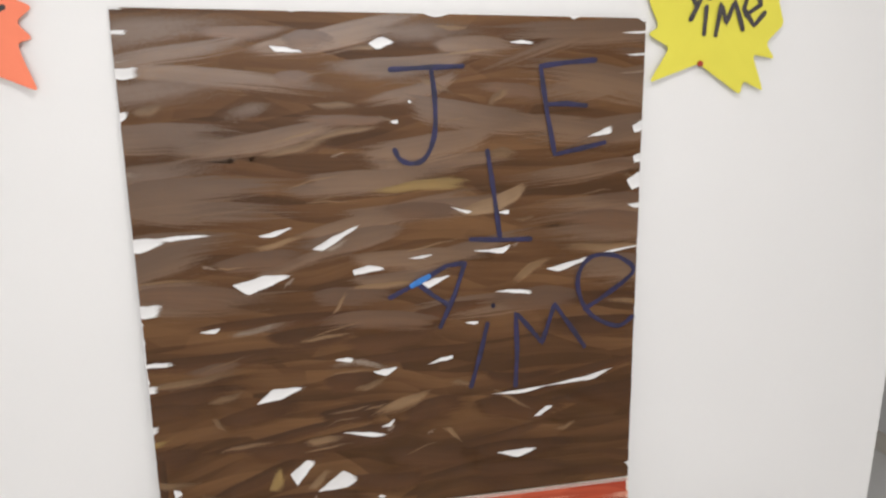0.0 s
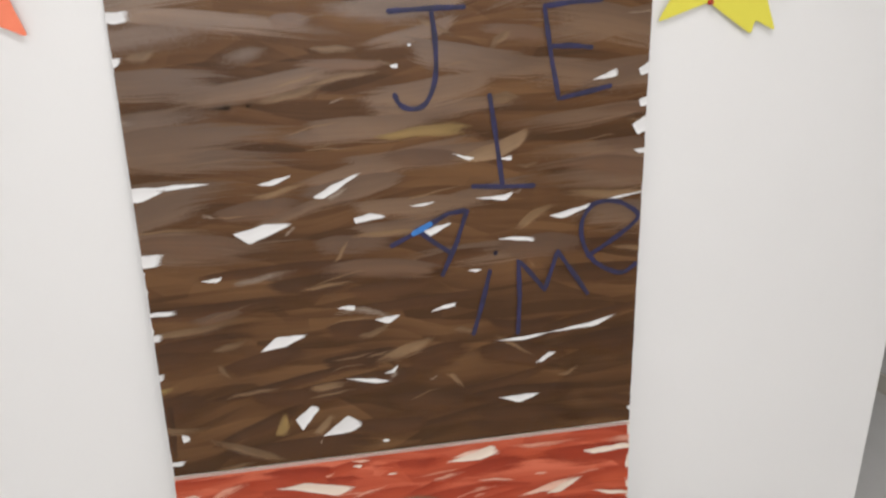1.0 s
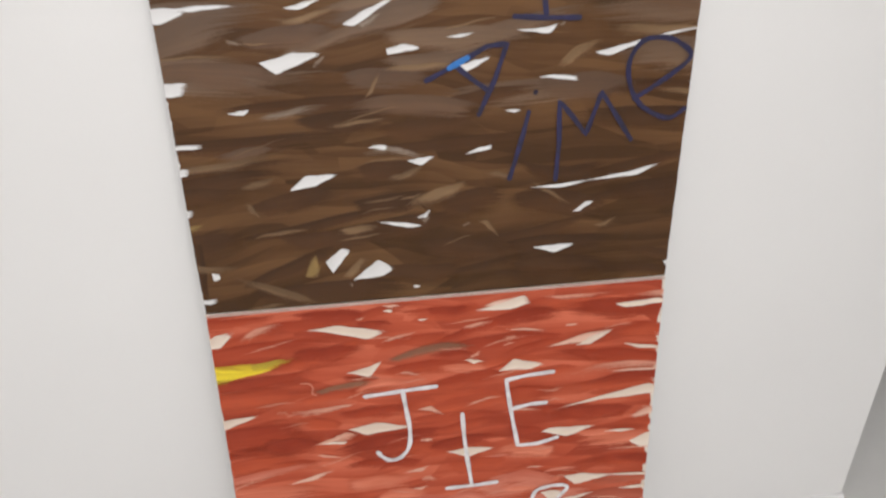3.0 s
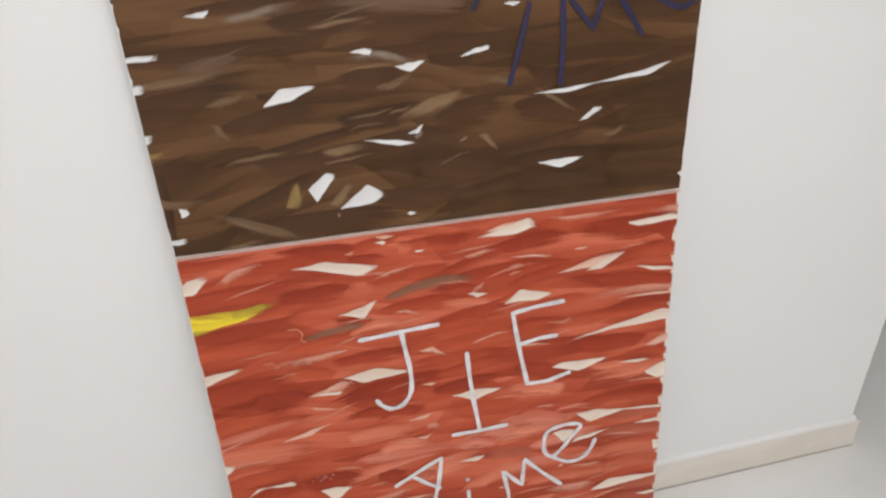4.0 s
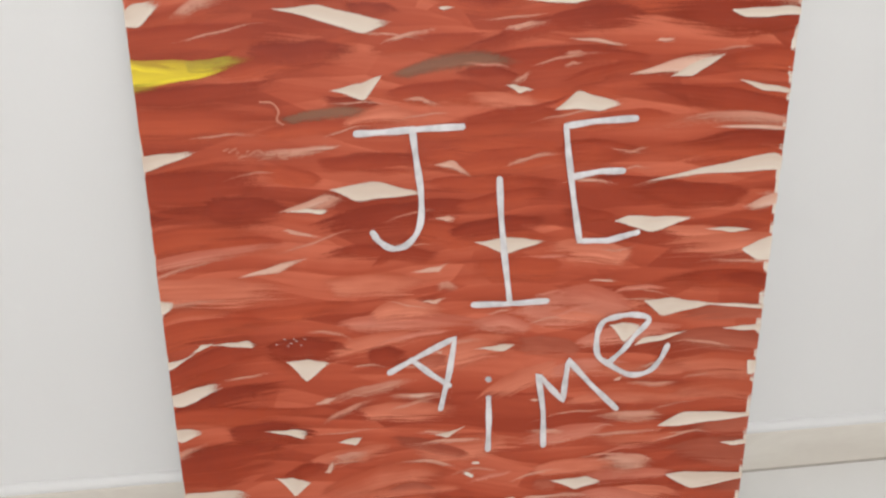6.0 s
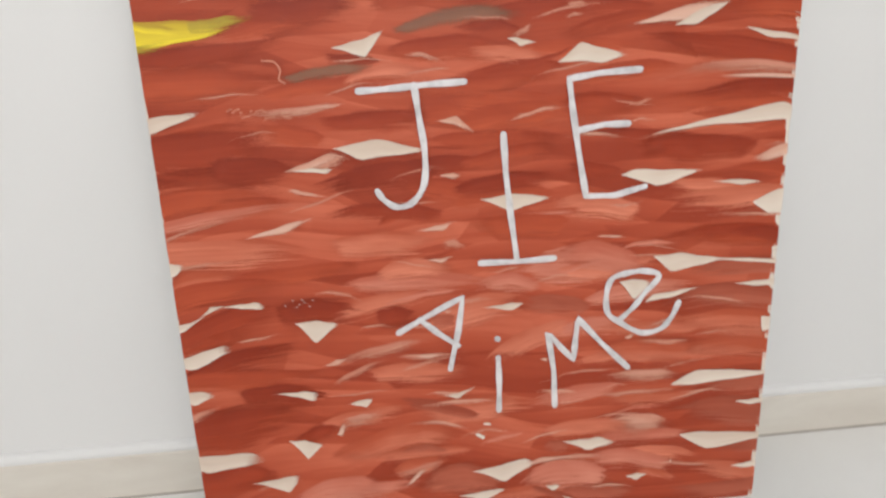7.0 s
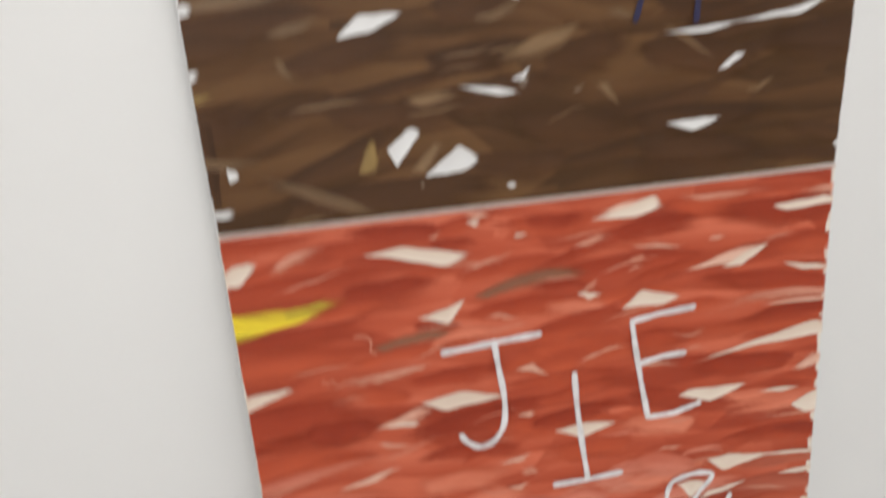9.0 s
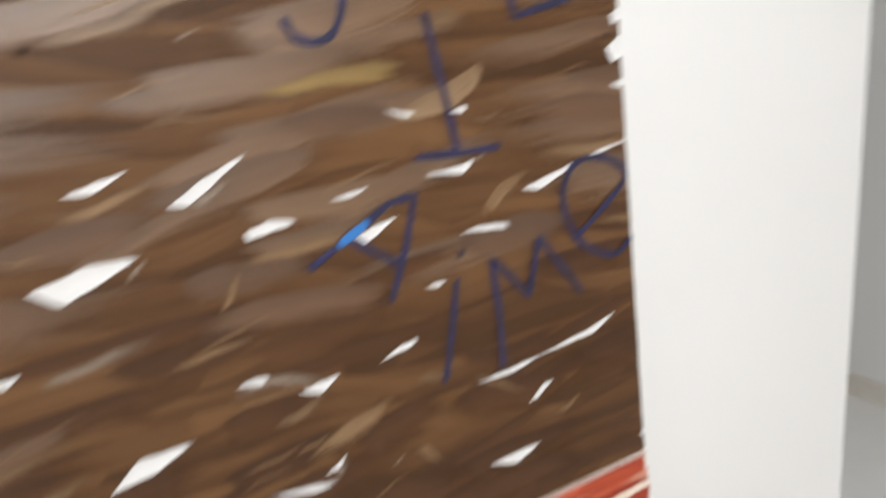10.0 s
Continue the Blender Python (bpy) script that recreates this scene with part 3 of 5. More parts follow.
pull(brown, -0.0856, 1.3329, 0.1806, -3.3, 0.0167, 0.0309, 0.0416, 0.0319, "mid")
pull(brown, -0.3204, 1.3477, 0.2511, -5.2, 0.0174, 0.0296, 0.0603, 0.0620, "mid")
pull(brown, -0.0606, 1.2838, 0.2752, -1.8, 0.0176, 0.0313, 0.0424, 0.0327, "mid")
pull(brown, 0.3530, 1.3644, 0.1845, 6.8, 0.0111, 0.0328, 0.0663, 0.0673, "brown")
pull(brown, 0.2638, 1.3069, 0.2235, -2.6, 0.0192, 0.0327, 0.0553, 0.0452, "mid")
pull(brown, 0.3370, 1.4022, 0.1857, -2.5, 0.0032, 0.0193, 0.0283, 0.0044, "tan")
pull(brown, -0.0244, 1.3455, 0.1837, -0.6, 0.0073, 0.0083, 0.0136, 0.0096, "tan")
pull(brown, 0.2449, 1.3563, 0.1111, 27.4, 0.0177, 0.0130, 0.0238, 0.0065, "tan")
pull(brown, 0.4063, 1.2884, 0.0889, -4.1, 0.0056, 0.0068, 0.0136, 0.0137, "tan")
pull(brown, -0.3643, 1.3683, 0.1508, -3.8, 0.0089, 0.0029, 0.0059, 0.0030, "tan")
pull(brown, -0.1061, 1.6623, 0.1036, -3.0, 0.0084, 0.0037, 0.0149, 0.0075, "tan")
pull(brown, 0.0885, 1.7889, 0.0814, 0.2, 0.0055, 0.0046, 0.0092, 0.0056, "tan")
pull(brown, 0.1725, 1.6721, 0.0652, 42.3, 0.0083, 0.0049, 0.0194, 0.0077, "tan")
pull(brown, 0.1857, 1.5772, 0.0650, -3.5, 0.0090, 0.0140, 0.0241, 0.0141, "tan")
pull(brown, -0.0241, 1.6405, 0.0431, -10.0, 0.0019, 0.0028, 0.0057, 0.0067, "tan")
pull(brown, 0.4216, 1.5363, 0.0625, -4.9, -0.0046, 0.0084, 0.0233, 0.0319, "tan")
pull(brown, -0.0550, 1.7559, 0.1046, 5.9, 0.0077, 0.0027, 0.0109, 0.0073, "tan")
pull(brown, -0.2483, 1.2890, 0.1518, 7.2, 0.0015, 0.0103, 0.0186, 0.0083, "veil")
pull(brown, -0.2063, 1.3638, 0.0395, 30.6, -0.0008, 0.0061, 0.0081, 0.0041, "veil")
pull(brown, 0.2222, 1.4643, 0.0582, 3.5, -0.0084, 0.0031, 0.0073, 0.0031, "tan")
pull(brown, 0.0664, 1.6963, 0.0927, -26.0, 0.0023, 0.0075, 0.0133, 0.0077, "tan")
pull(brown, -0.3454, 1.2133, 0.1184, 7.9, 0.0101, 0.0063, 0.0231, 0.0106, "mid")
pull(brown, -0.3424, 1.2132, 0.2235, 9.2, -0.0053, 0.0063, 0.0212, 0.0127, "tan")
# lower brown pulls, darker: no sheen painted in
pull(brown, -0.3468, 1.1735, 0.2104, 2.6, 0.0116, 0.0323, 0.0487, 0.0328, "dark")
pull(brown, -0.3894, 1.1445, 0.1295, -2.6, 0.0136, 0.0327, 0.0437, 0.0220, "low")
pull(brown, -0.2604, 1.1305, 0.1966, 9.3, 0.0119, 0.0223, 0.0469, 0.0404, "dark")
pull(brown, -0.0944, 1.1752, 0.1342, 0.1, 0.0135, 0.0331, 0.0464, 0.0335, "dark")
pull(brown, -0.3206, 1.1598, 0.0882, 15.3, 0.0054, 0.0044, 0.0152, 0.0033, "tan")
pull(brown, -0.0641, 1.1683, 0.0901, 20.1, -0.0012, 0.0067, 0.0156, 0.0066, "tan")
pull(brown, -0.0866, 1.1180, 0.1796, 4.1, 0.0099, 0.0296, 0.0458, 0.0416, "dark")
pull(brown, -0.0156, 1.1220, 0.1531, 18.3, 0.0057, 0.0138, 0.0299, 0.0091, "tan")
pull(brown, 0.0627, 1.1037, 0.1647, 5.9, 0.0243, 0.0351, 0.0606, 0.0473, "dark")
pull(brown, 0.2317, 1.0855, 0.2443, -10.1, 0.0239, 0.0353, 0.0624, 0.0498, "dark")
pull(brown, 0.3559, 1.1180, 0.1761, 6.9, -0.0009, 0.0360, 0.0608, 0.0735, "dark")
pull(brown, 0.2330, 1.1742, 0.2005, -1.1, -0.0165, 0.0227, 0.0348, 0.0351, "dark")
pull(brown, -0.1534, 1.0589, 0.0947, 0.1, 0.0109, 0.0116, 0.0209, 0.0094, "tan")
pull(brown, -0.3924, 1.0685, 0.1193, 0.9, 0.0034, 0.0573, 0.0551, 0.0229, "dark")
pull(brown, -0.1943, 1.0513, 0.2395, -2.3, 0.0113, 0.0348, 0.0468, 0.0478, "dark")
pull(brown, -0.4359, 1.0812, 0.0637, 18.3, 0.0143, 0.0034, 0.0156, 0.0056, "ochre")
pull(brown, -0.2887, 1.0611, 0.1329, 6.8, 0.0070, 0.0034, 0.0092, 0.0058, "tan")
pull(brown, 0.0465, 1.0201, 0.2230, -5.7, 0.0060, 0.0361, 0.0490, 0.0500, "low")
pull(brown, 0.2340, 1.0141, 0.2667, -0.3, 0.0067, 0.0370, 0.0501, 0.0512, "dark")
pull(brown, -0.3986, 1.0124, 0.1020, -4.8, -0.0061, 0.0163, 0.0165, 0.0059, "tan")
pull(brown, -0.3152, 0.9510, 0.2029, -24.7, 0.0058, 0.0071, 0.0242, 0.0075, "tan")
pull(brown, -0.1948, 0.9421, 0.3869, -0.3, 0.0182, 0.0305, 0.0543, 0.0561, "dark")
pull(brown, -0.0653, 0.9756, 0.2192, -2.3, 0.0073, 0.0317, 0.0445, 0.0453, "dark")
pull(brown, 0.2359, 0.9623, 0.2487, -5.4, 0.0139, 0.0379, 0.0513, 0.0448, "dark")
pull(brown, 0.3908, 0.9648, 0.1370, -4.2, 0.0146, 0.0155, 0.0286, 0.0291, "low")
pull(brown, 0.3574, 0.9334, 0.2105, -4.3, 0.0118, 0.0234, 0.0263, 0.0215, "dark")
pull(brown, 0.3123, 1.0434, 0.0606, 18.5, -0.0024, 0.0037, 0.0099, 0.0049, "tan")
pull(brown, 0.1005, 1.1459, 0.0657, -6.7, 0.0079, 0.0045, 0.0137, 0.0058, "tan")
pull(brown, -0.1063, 1.1980, 0.1080, 3.7, 0.0179, 0.0065, 0.0194, 0.0065, "veil")
pull(brown, -0.0600, 1.1977, 0.0893, -12.8, 0.0096, 0.0065, 0.0174, 0.0088, "veil")
pull(brown, 0.2069, 1.1053, 0.1223, -32.3, 0.0007, 0.0035, 0.0095, 0.0048, "tan")
pull(brown, -0.3393, 0.9139, 0.1064, 5.2, 0.0060, 0.0049, 0.0123, 0.0050, "tan")
pull(brown, -0.1405, 1.2577, 0.1305, 3.9, 0.0036, 0.0042, 0.0084, 0.0042, "tan")
pull(brown, -0.4377, 0.9661, 0.1122, -93.1, 0.0012, 0.0256, 0.0264, 0.0247, "dark")
pull(red, -0.3673, 0.9014, 0.1642, 0.7, 0.0005, 0.0422, 0.0314, 0.0208, "red")
pull(red, -0.2344, 0.8997, 0.1737, -1.9, 0.0007, 0.0208, 0.0314, 0.0422, "deep")
pull(red, -0.1360, 0.8601, 0.0895, -8.4, 0.0096, 0.0143, 0.0214, 0.0072, "deep")
pull(red, -0.0145, 0.8844, 0.1952, 1.7, 0.0066, 0.0141, 0.0440, 0.0357, "red")
pull(red, 0.0154, 0.8831, 0.1204, -2.4, 0.0042, 0.0212, 0.0319, 0.0214, "deep")
pull(red, -0.3432, 0.8568, 0.1831, 10.4, 0.0147, 0.0102, 0.0287, 0.0285, "red")
pull(red, -0.3015, 0.8320, 0.2954, 0.5, 0.0174, 0.0312, 0.0515, 0.0675, "red")
pull(red, -0.2269, 0.8164, 0.1730, -1.5, 0.0092, 0.0375, 0.0448, 0.0300, "deep")
pull(red, -0.3369, 0.7761, 0.2359, 5.8, -0.0016, 0.0282, 0.0469, 0.0307, "deep")
pull(red, -0.1774, 0.7486, 0.0935, -11.1, 0.0012, 0.0188, 0.0205, 0.0095, "deep")
pull(red, -0.0557, 0.8214, 0.2015, 5.8, 0.0106, 0.0225, 0.0334, 0.0298, "red")
pull(red, 0.0987, 0.8383, 0.1711, 6.1, 0.0124, 0.0148, 0.0294, 0.0447, "deep")
pull(red, 0.1723, 0.8515, 0.1784, -0.1, 0.0176, 0.0293, 0.0439, 0.0372, "deep")
pull(red, 0.3055, 0.8711, 0.2457, 0.3, 0.0057, 0.0181, 0.0665, 0.0448, "deep")
pull(red, 0.1623, 0.8094, 0.1743, -3.9, 0.0020, 0.0150, 0.0228, 0.0192, "deep")
pull(red, 0.1706, 0.7793, 0.1613, 10.2, 0.0088, 0.0236, 0.0279, 0.0155, "red")
pull(red, -0.0313, 0.7517, 0.2134, -2.9, 0.0194, 0.0235, 0.0431, 0.0320, "red")
pull(red, 0.0066, 0.7769, 0.1140, -2.8, 0.0092, 0.0154, 0.0192, 0.0077, "deep")
pull(red, 0.0276, 0.7419, 0.1282, -5.4, 0.0129, 0.0206, 0.0269, 0.0080, "coral")
pull(red, 0.0794, 0.7440, 0.1048, 5.3, -0.0092, 0.0079, 0.0096, 0.0032, "deep")
pull(red, 0.3687, 0.7833, 0.1477, 11.8, 0.0218, 0.0024, 0.0352, 0.0477, "red")
pull(red, 0.3065, 0.7463, 0.2710, -5.2, 0.0195, 0.0198, 0.0499, 0.0333, "deep")
pull(red, -0.1253, 0.7182, 0.1448, 5.5, 0.0169, 0.0081, 0.0240, 0.0242, "coral")
pull(red, -0.3289, 0.7260, 0.2652, -2.2, 0.0141, 0.0503, 0.0564, 0.0324, "red")
pull(red, -0.0014, 0.7070, 0.2349, 2.4, 0.0101, 0.0164, 0.0327, 0.0413, "red")
pull(red, 0.3488, 0.6792, 0.1978, 5.4, 0.0170, 0.0171, 0.0409, 0.0328, "deep")
pull(red, 0.1793, 0.6735, 0.1504, -1.6, 0.0156, 0.0339, 0.0492, 0.0171, "red")
pull(red, -0.3467, 0.6535, 0.2223, 2.0, 0.0151, 0.0519, 0.0952, 0.0427, "deep")
pull(red, -0.2663, 0.6499, 0.1161, -12.6, 0.0115, 0.0169, 0.0358, 0.0172, "red")
pull(red, -0.1413, 0.6662, 0.1861, -0.7, 0.0104, 0.0202, 0.0387, 0.0211, "deep")
pull(red, -0.3144, 0.6109, 0.1454, -3.6, 0.0130, 0.0442, 0.0618, 0.0355, "deep")
pull(red, 0.0132, 0.6640, 0.2088, 8.3, 0.0107, 0.0171, 0.0467, 0.0468, "red")
pull(red, 0.0413, 0.6063, 0.1711, 8.4, 0.0130, 0.0178, 0.0309, 0.0355, "red")
pull(red, 0.3028, 0.6081, 0.2342, -1.3, 0.0181, 0.0223, 0.0557, 0.0228, "deep")
pull(red, -0.1574, 0.5815, 0.2122, 6.0, 0.0226, 0.0272, 0.0554, 0.0360, "deep")
pull(red, 0.1570, 0.5813, 0.1051, -8.5, 0.0085, 0.0271, 0.0290, 0.0110, "deep")
pull(red, 0.0366, 0.5732, 0.1810, 6.4, 0.0074, 0.0275, 0.0383, 0.0328, "deep")
pull(red, 0.3871, 0.5610, 0.1089, 1.7, 0.0140, 0.0047, 0.0223, 0.0170, "red")
pull(red, 0.3334, 0.5324, 0.2003, 2.2, 0.0144, 0.0286, 0.0594, 0.0289, "coral")
pull(red, 0.1632, 0.5295, 0.1599, -6.5, 0.0129, 0.0377, 0.0473, 0.0385, "coral")
pull(red, -0.3570, 0.5650, 0.2195, -1.4, 0.0136, 0.0459, 0.0408, 0.0274, "red")
pull(red, -0.3431, 0.5335, 0.2564, 5.8, 0.0162, 0.0188, 0.0231, 0.0138, "rose")
pull(red, -0.1488, 0.5295, 0.2048, -0.5, 0.0170, 0.0234, 0.0325, 0.0235, "deep")
pull(red, 0.0447, 0.5078, 0.1842, 0.5, 0.0121, 0.0287, 0.0459, 0.0386, "red")
pull(red, 0.3359, 0.4674, 0.2159, 3.0, 0.0203, 0.0119, 0.0478, 0.0426, "red")
pull(red, 0.3902, 0.4714, 0.1072, 0.7, 0.0085, 0.0200, 0.0300, 0.0344, "deep")
pull(red, -0.3483, 0.4940, 0.2527, -3.7, 0.0106, 0.0287, 0.0480, 0.0388, "coral")
pull(red, -0.1392, 0.4887, 0.1817, -3.4, 0.0153, 0.0337, 0.0481, 0.0341, "coral")
pull(red, 0.1659, 0.4433, 0.1649, -6.2, 0.0278, 0.0300, 0.0602, 0.0411, "rose")
pull(red, -0.0285, 0.7848, 0.2005, 4.6, 0.0225, 0.0108, 0.0257, 0.0107, "umber")
pull(red, -0.2068, 0.7325, 0.1357, 6.3, 0.0039, 0.0128, 0.0191, 0.0127, "umber")
pull(red, -0.3539, 0.8629, 0.1078, 19.8, 0.0124, 0.0146, 0.0185, 0.0098, "pink")
pull(red, 0.0068, 0.7857, 0.0980, -5.0, 0.0056, 0.0030, 0.0053, 0.0031, "pink")
pull(red, 0.0658, 0.8405, 0.0896, 8.3, 0.0022, 0.0044, 0.0117, 0.0058, "pink")
pull(red, 0.2749, 0.8873, 0.2015, -1.9, 0.0010, 0.0113, 0.0128, 0.0058, "pink")
pull(red, 0.4019, 0.8815, 0.0675, 0.1, -0.0002, 0.0145, 0.0190, 0.0250, "pink")
pull(red, 0.1344, 0.7998, 0.0476, -4.5, 0.0051, 0.0038, 0.0076, 0.0038, "pink")
pull(red, 0.1307, 0.7874, 0.0396, 0.6, 0.0027, 0.0038, 0.0061, 0.0031, "pink")
pull(red, 0.3309, 0.6940, 0.2307, 5.2, 0.0270, 0.0067, 0.0265, 0.0101, "pink")
pull(red, -0.2648, 0.6783, 0.1777, 4.7, 0.0046, 0.0084, 0.0166, 0.0066, "pink")
pull(red, -0.0744, 0.7342, 0.0765, -13.8, 0.0105, 0.0047, 0.0079, 0.0032, "pink")
pull(red, 0.2768, 0.6255, 0.1588, 9.3, 0.0032, 0.0044, 0.0079, 0.0106, "pink")
pull(red, 0.2295, 0.6665, 0.0590, 9.2, 0.0054, 0.0034, 0.0068, 0.0034, "pink")
pull(red, 0.1643, 0.6195, 0.1108, -2.1, 0.0099, 0.0035, 0.0070, 0.0071, "pink")
pull(red, -0.0901, 0.8255, 0.1046, 15.0, 0.0056, 0.0045, 0.0074, 0.0058, "pink")
pull(red, -0.1663, 0.8767, 0.0301, 25.3, -0.0003, 0.0042, 0.0056, 0.0028, "pink")
pull(red, 0.2110, 0.5310, 0.0798, 8.4, -0.0085, 0.0028, 0.0066, 0.0038, "pink")
pull(red, -0.3853, 0.5210, 0.1742, 12.7, 0.0054, 0.0047, 0.0075, 0.0037, "pink")
pull(red, -0.0437, 0.4732, 0.0460, -8.9, 0.0103, 0.0116, 0.0175, 0.0078, "pink")
pull(red, 0.0555, 0.7707, 0.0431, 22.7, 0.0026, 0.0047, 0.0108, 0.0031, "pink")
pull(red, -0.2089, 0.6077, 0.0725, 19.1, 0.0032, 0.0053, 0.0158, 0.0069, "pink")
pull(red, 0.0751, 0.6583, 0.1025, 13.5, 0.0055, 0.0034, 0.0067, 0.0051, "pink")
pull(red, 0.4239, 0.6017, 0.0429, -5.8, 0.0027, 0.0146, 0.0201, 0.0258, "pink")
pull(red, -0.3323, 0.4918, 0.2423, -0.2, 0.0022, 0.0254, 0.0425, 0.0342, "coral")
pull(red, -0.2709, 0.4567, 0.2485, 3.8, 0.0044, 0.0260, 0.0346, 0.0347, "red")
pull(red, -0.0972, 0.4340, 0.1366, -3.8, 0.0268, 0.0263, 0.0394, 0.0159, "coral")
pull(red, 0.0289, 0.4047, 0.1208, -2.6, 0.0242, 0.0179, 0.0375, 0.0181, "rose")
pull(red, 0.3622, 0.4036, 0.1856, 4.4, 0.0252, 0.0091, 0.0383, 0.0240, "brick")
pull(red, -0.3835, 0.4428, 0.1392, 0.7, 0.0188, 0.0629, 0.0519, 0.0349, "coral")
pull(red, -0.3428, 0.4365, 0.1887, 1.1, 0.0115, 0.0525, 0.0435, 0.0351, "red")
pull(red, -0.2459, 0.3909, 0.1461, -3.8, 0.0218, 0.0357, 0.0625, 0.0270, "deep")
pull(red, 0.1027, 0.3765, 0.1330, -8.7, 0.0143, 0.0273, 0.0383, 0.0278, "brick")
pull(red, -0.0063, 0.3761, 0.1914, 4.7, 0.0274, 0.0550, 0.0635, 0.0458, "coral")
pull(red, -0.1329, 0.3814, 0.0724, 0.1, 0.0071, 0.0271, 0.0452, 0.0272, "deep")
pull(red, -0.3499, 0.3837, 0.2033, 13.7, 0.0260, 0.0398, 0.0670, 0.0536, "deep")
pull(red, 0.3459, 0.3627, 0.2124, 1.2, 0.0293, 0.0468, 0.0512, 0.0379, "brick")
pull(red, -0.0609, 0.3666, 0.0475, 1.7, 0.0025, 0.0274, 0.0274, 0.0228, "brick")
pull(red, 0.3420, 0.3257, 0.2024, 0.4, 0.0283, 0.0573, 0.0665, 0.0444, "coral")
pull(red, 0.0531, 0.3169, 0.1754, 24.2, 0.0135, 0.0238, 0.0422, 0.0279, "coral")
pull(red, -0.3387, 0.3244, 0.2045, 13.6, 0.0220, 0.0260, 0.0550, 0.0570, "deep")
pull(red, 0.2424, 0.2932, 0.1999, -0.5, 0.0129, 0.0287, 0.0480, 0.0389, "coral")
pull(red, 0.3561, 0.2855, 0.1916, 1.2, 0.0148, 0.0193, 0.0407, 0.0432, "coral")
pull(red, -0.0964, 0.2845, 0.1923, -2.5, 0.0098, 0.0283, 0.0426, 0.0286, "coral")
pull(red, -0.3156, 0.2922, 0.2463, -1.6, 0.0114, 0.0260, 0.0467, 0.0378, "red")
pull(red, 0.3803, 0.2184, 0.1433, 10.2, 0.0084, 0.0080, 0.0361, 0.0484, "brick")
pull(red, -0.3020, 0.2612, 0.1625, -5.5, 0.0141, 0.0378, 0.0569, 0.0383, "deep")
pull(red, -0.0057, 0.2222, 0.2065, 0.4, 0.0111, 0.0490, 0.0589, 0.0495, "coral")
pull(red, -0.0774, 0.2153, 0.1560, -16.3, 0.0103, 0.0251, 0.0293, 0.0139, "brick")
pull(red, 0.2494, 0.2164, 0.1944, -0.8, -0.0026, 0.0218, 0.0299, 0.0140, "coral")
pull(red, 0.3585, 0.1715, 0.1882, 0.2, 0.0277, 0.0081, 0.0632, 0.0519, "brick")
pull(red, -0.3487, 0.2353, 0.1855, 6.3, 0.0217, 0.0600, 0.1015, 0.0579, "deep")
pull(red, -0.1889, 0.2118, 0.1618, 8.2, 0.0116, 0.0195, 0.0350, 0.0292, "coral")
pull(red, -0.2596, 0.1812, 0.0954, 10.3, 0.0179, 0.0079, 0.0294, 0.0078, "deep")
pull(red, -0.1091, 0.1608, 0.1844, -4.9, 0.0329, 0.0399, 0.0547, 0.0303, "coral")
pull(red, 0.1090, 0.1294, 0.0512, 4.4, 0.0111, 0.0143, 0.0266, 0.0144, "brick")
pull(red, 0.1720, 0.1611, 0.1861, -2.6, 0.0156, 0.0303, 0.0405, 0.0411, "coral")
pull(red, -0.1836, 0.1610, 0.1864, 13.4, 0.0144, 0.0403, 0.0499, 0.0398, "coral")
pull(red, -0.1064, 0.1339, 0.0951, 0.1, 0.0158, 0.0040, 0.0161, 0.0051, "brick")
pull(red, -0.1042, 0.1149, 0.1129, 8.0, 0.0162, 0.0205, 0.0408, 0.0184, "coral")
pull(red, 0.4049, 0.1015, 0.0949, 9.4, 0.0092, 0.0191, 0.0317, 0.0361, "brick")
pull(red, 0.2889, 0.1004, 0.1609, -10.0, 0.0153, 0.0156, 0.0335, 0.0149, "coral")
pull(red, -0.3642, 0.1192, 0.1492, -6.5, 0.0274, 0.0505, 0.0767, 0.0183, "deep")
pull(red, 0.2205, 0.0883, 0.1911, -5.4, 0.0269, 0.0314, 0.0439, 0.0320, "rose")
pull(red, 0.3719, 0.0654, 0.1633, -10.1, 0.0169, 0.0212, 0.0427, 0.0503, "coral")
pull(red, -0.0507, 0.0610, 0.1555, 3.8, 0.0542, 0.0168, 0.0662, 0.0316, "brick")
pull(red, -0.2295, 0.0796, 0.1735, 4.7, 0.0254, 0.0415, 0.0618, 0.0626, "rose")
pull(red, 0.1163, 0.0654, 0.1802, 6.2, 0.0408, 0.0425, 0.0756, 0.0533, "rose")
pull(red, 0.1879, 0.0411, 0.1454, -8.7, 0.0050, 0.0234, 0.0300, 0.0271, "brick")
pull(red, 0.3549, 0.0375, 0.1869, 0.7, 0.0005, 0.0325, 0.0392, 0.0373, "brick")
pull(red, -0.0339, 0.0380, 0.1866, -3.1, 0.0058, 0.0317, 0.0361, 0.0321, "coral")
pull(red, -0.3624, 0.0382, 0.1584, -6.5, -0.0084, 0.0313, 0.0316, 0.0317, "deep")
pull(red, 0.1117, 0.0372, 0.1035, -23.5, 0.0083, 0.0063, 0.0192, 0.0151, "brick")
pull(red, 0.2830, 0.0590, 0.0911, -16.1, 0.0114, 0.0106, 0.0213, 0.0108, "coral")
pull(red, -0.1652, 0.3095, 0.1813, 14.5, 0.0161, 0.0141, 0.0241, 0.0111, "pink")
pull(red, -0.1890, 0.2789, 0.1263, 23.1, 0.0145, 0.0076, 0.0131, 0.0075, "pink")
pull(red, -0.0851, 0.3023, 0.1265, -0.9, 0.0055, 0.0093, 0.0131, 0.0056, "pink")
pull(red, 0.0291, 0.4305, 0.0695, 7.9, 0.0032, 0.0027, 0.0053, 0.0027, "pink")
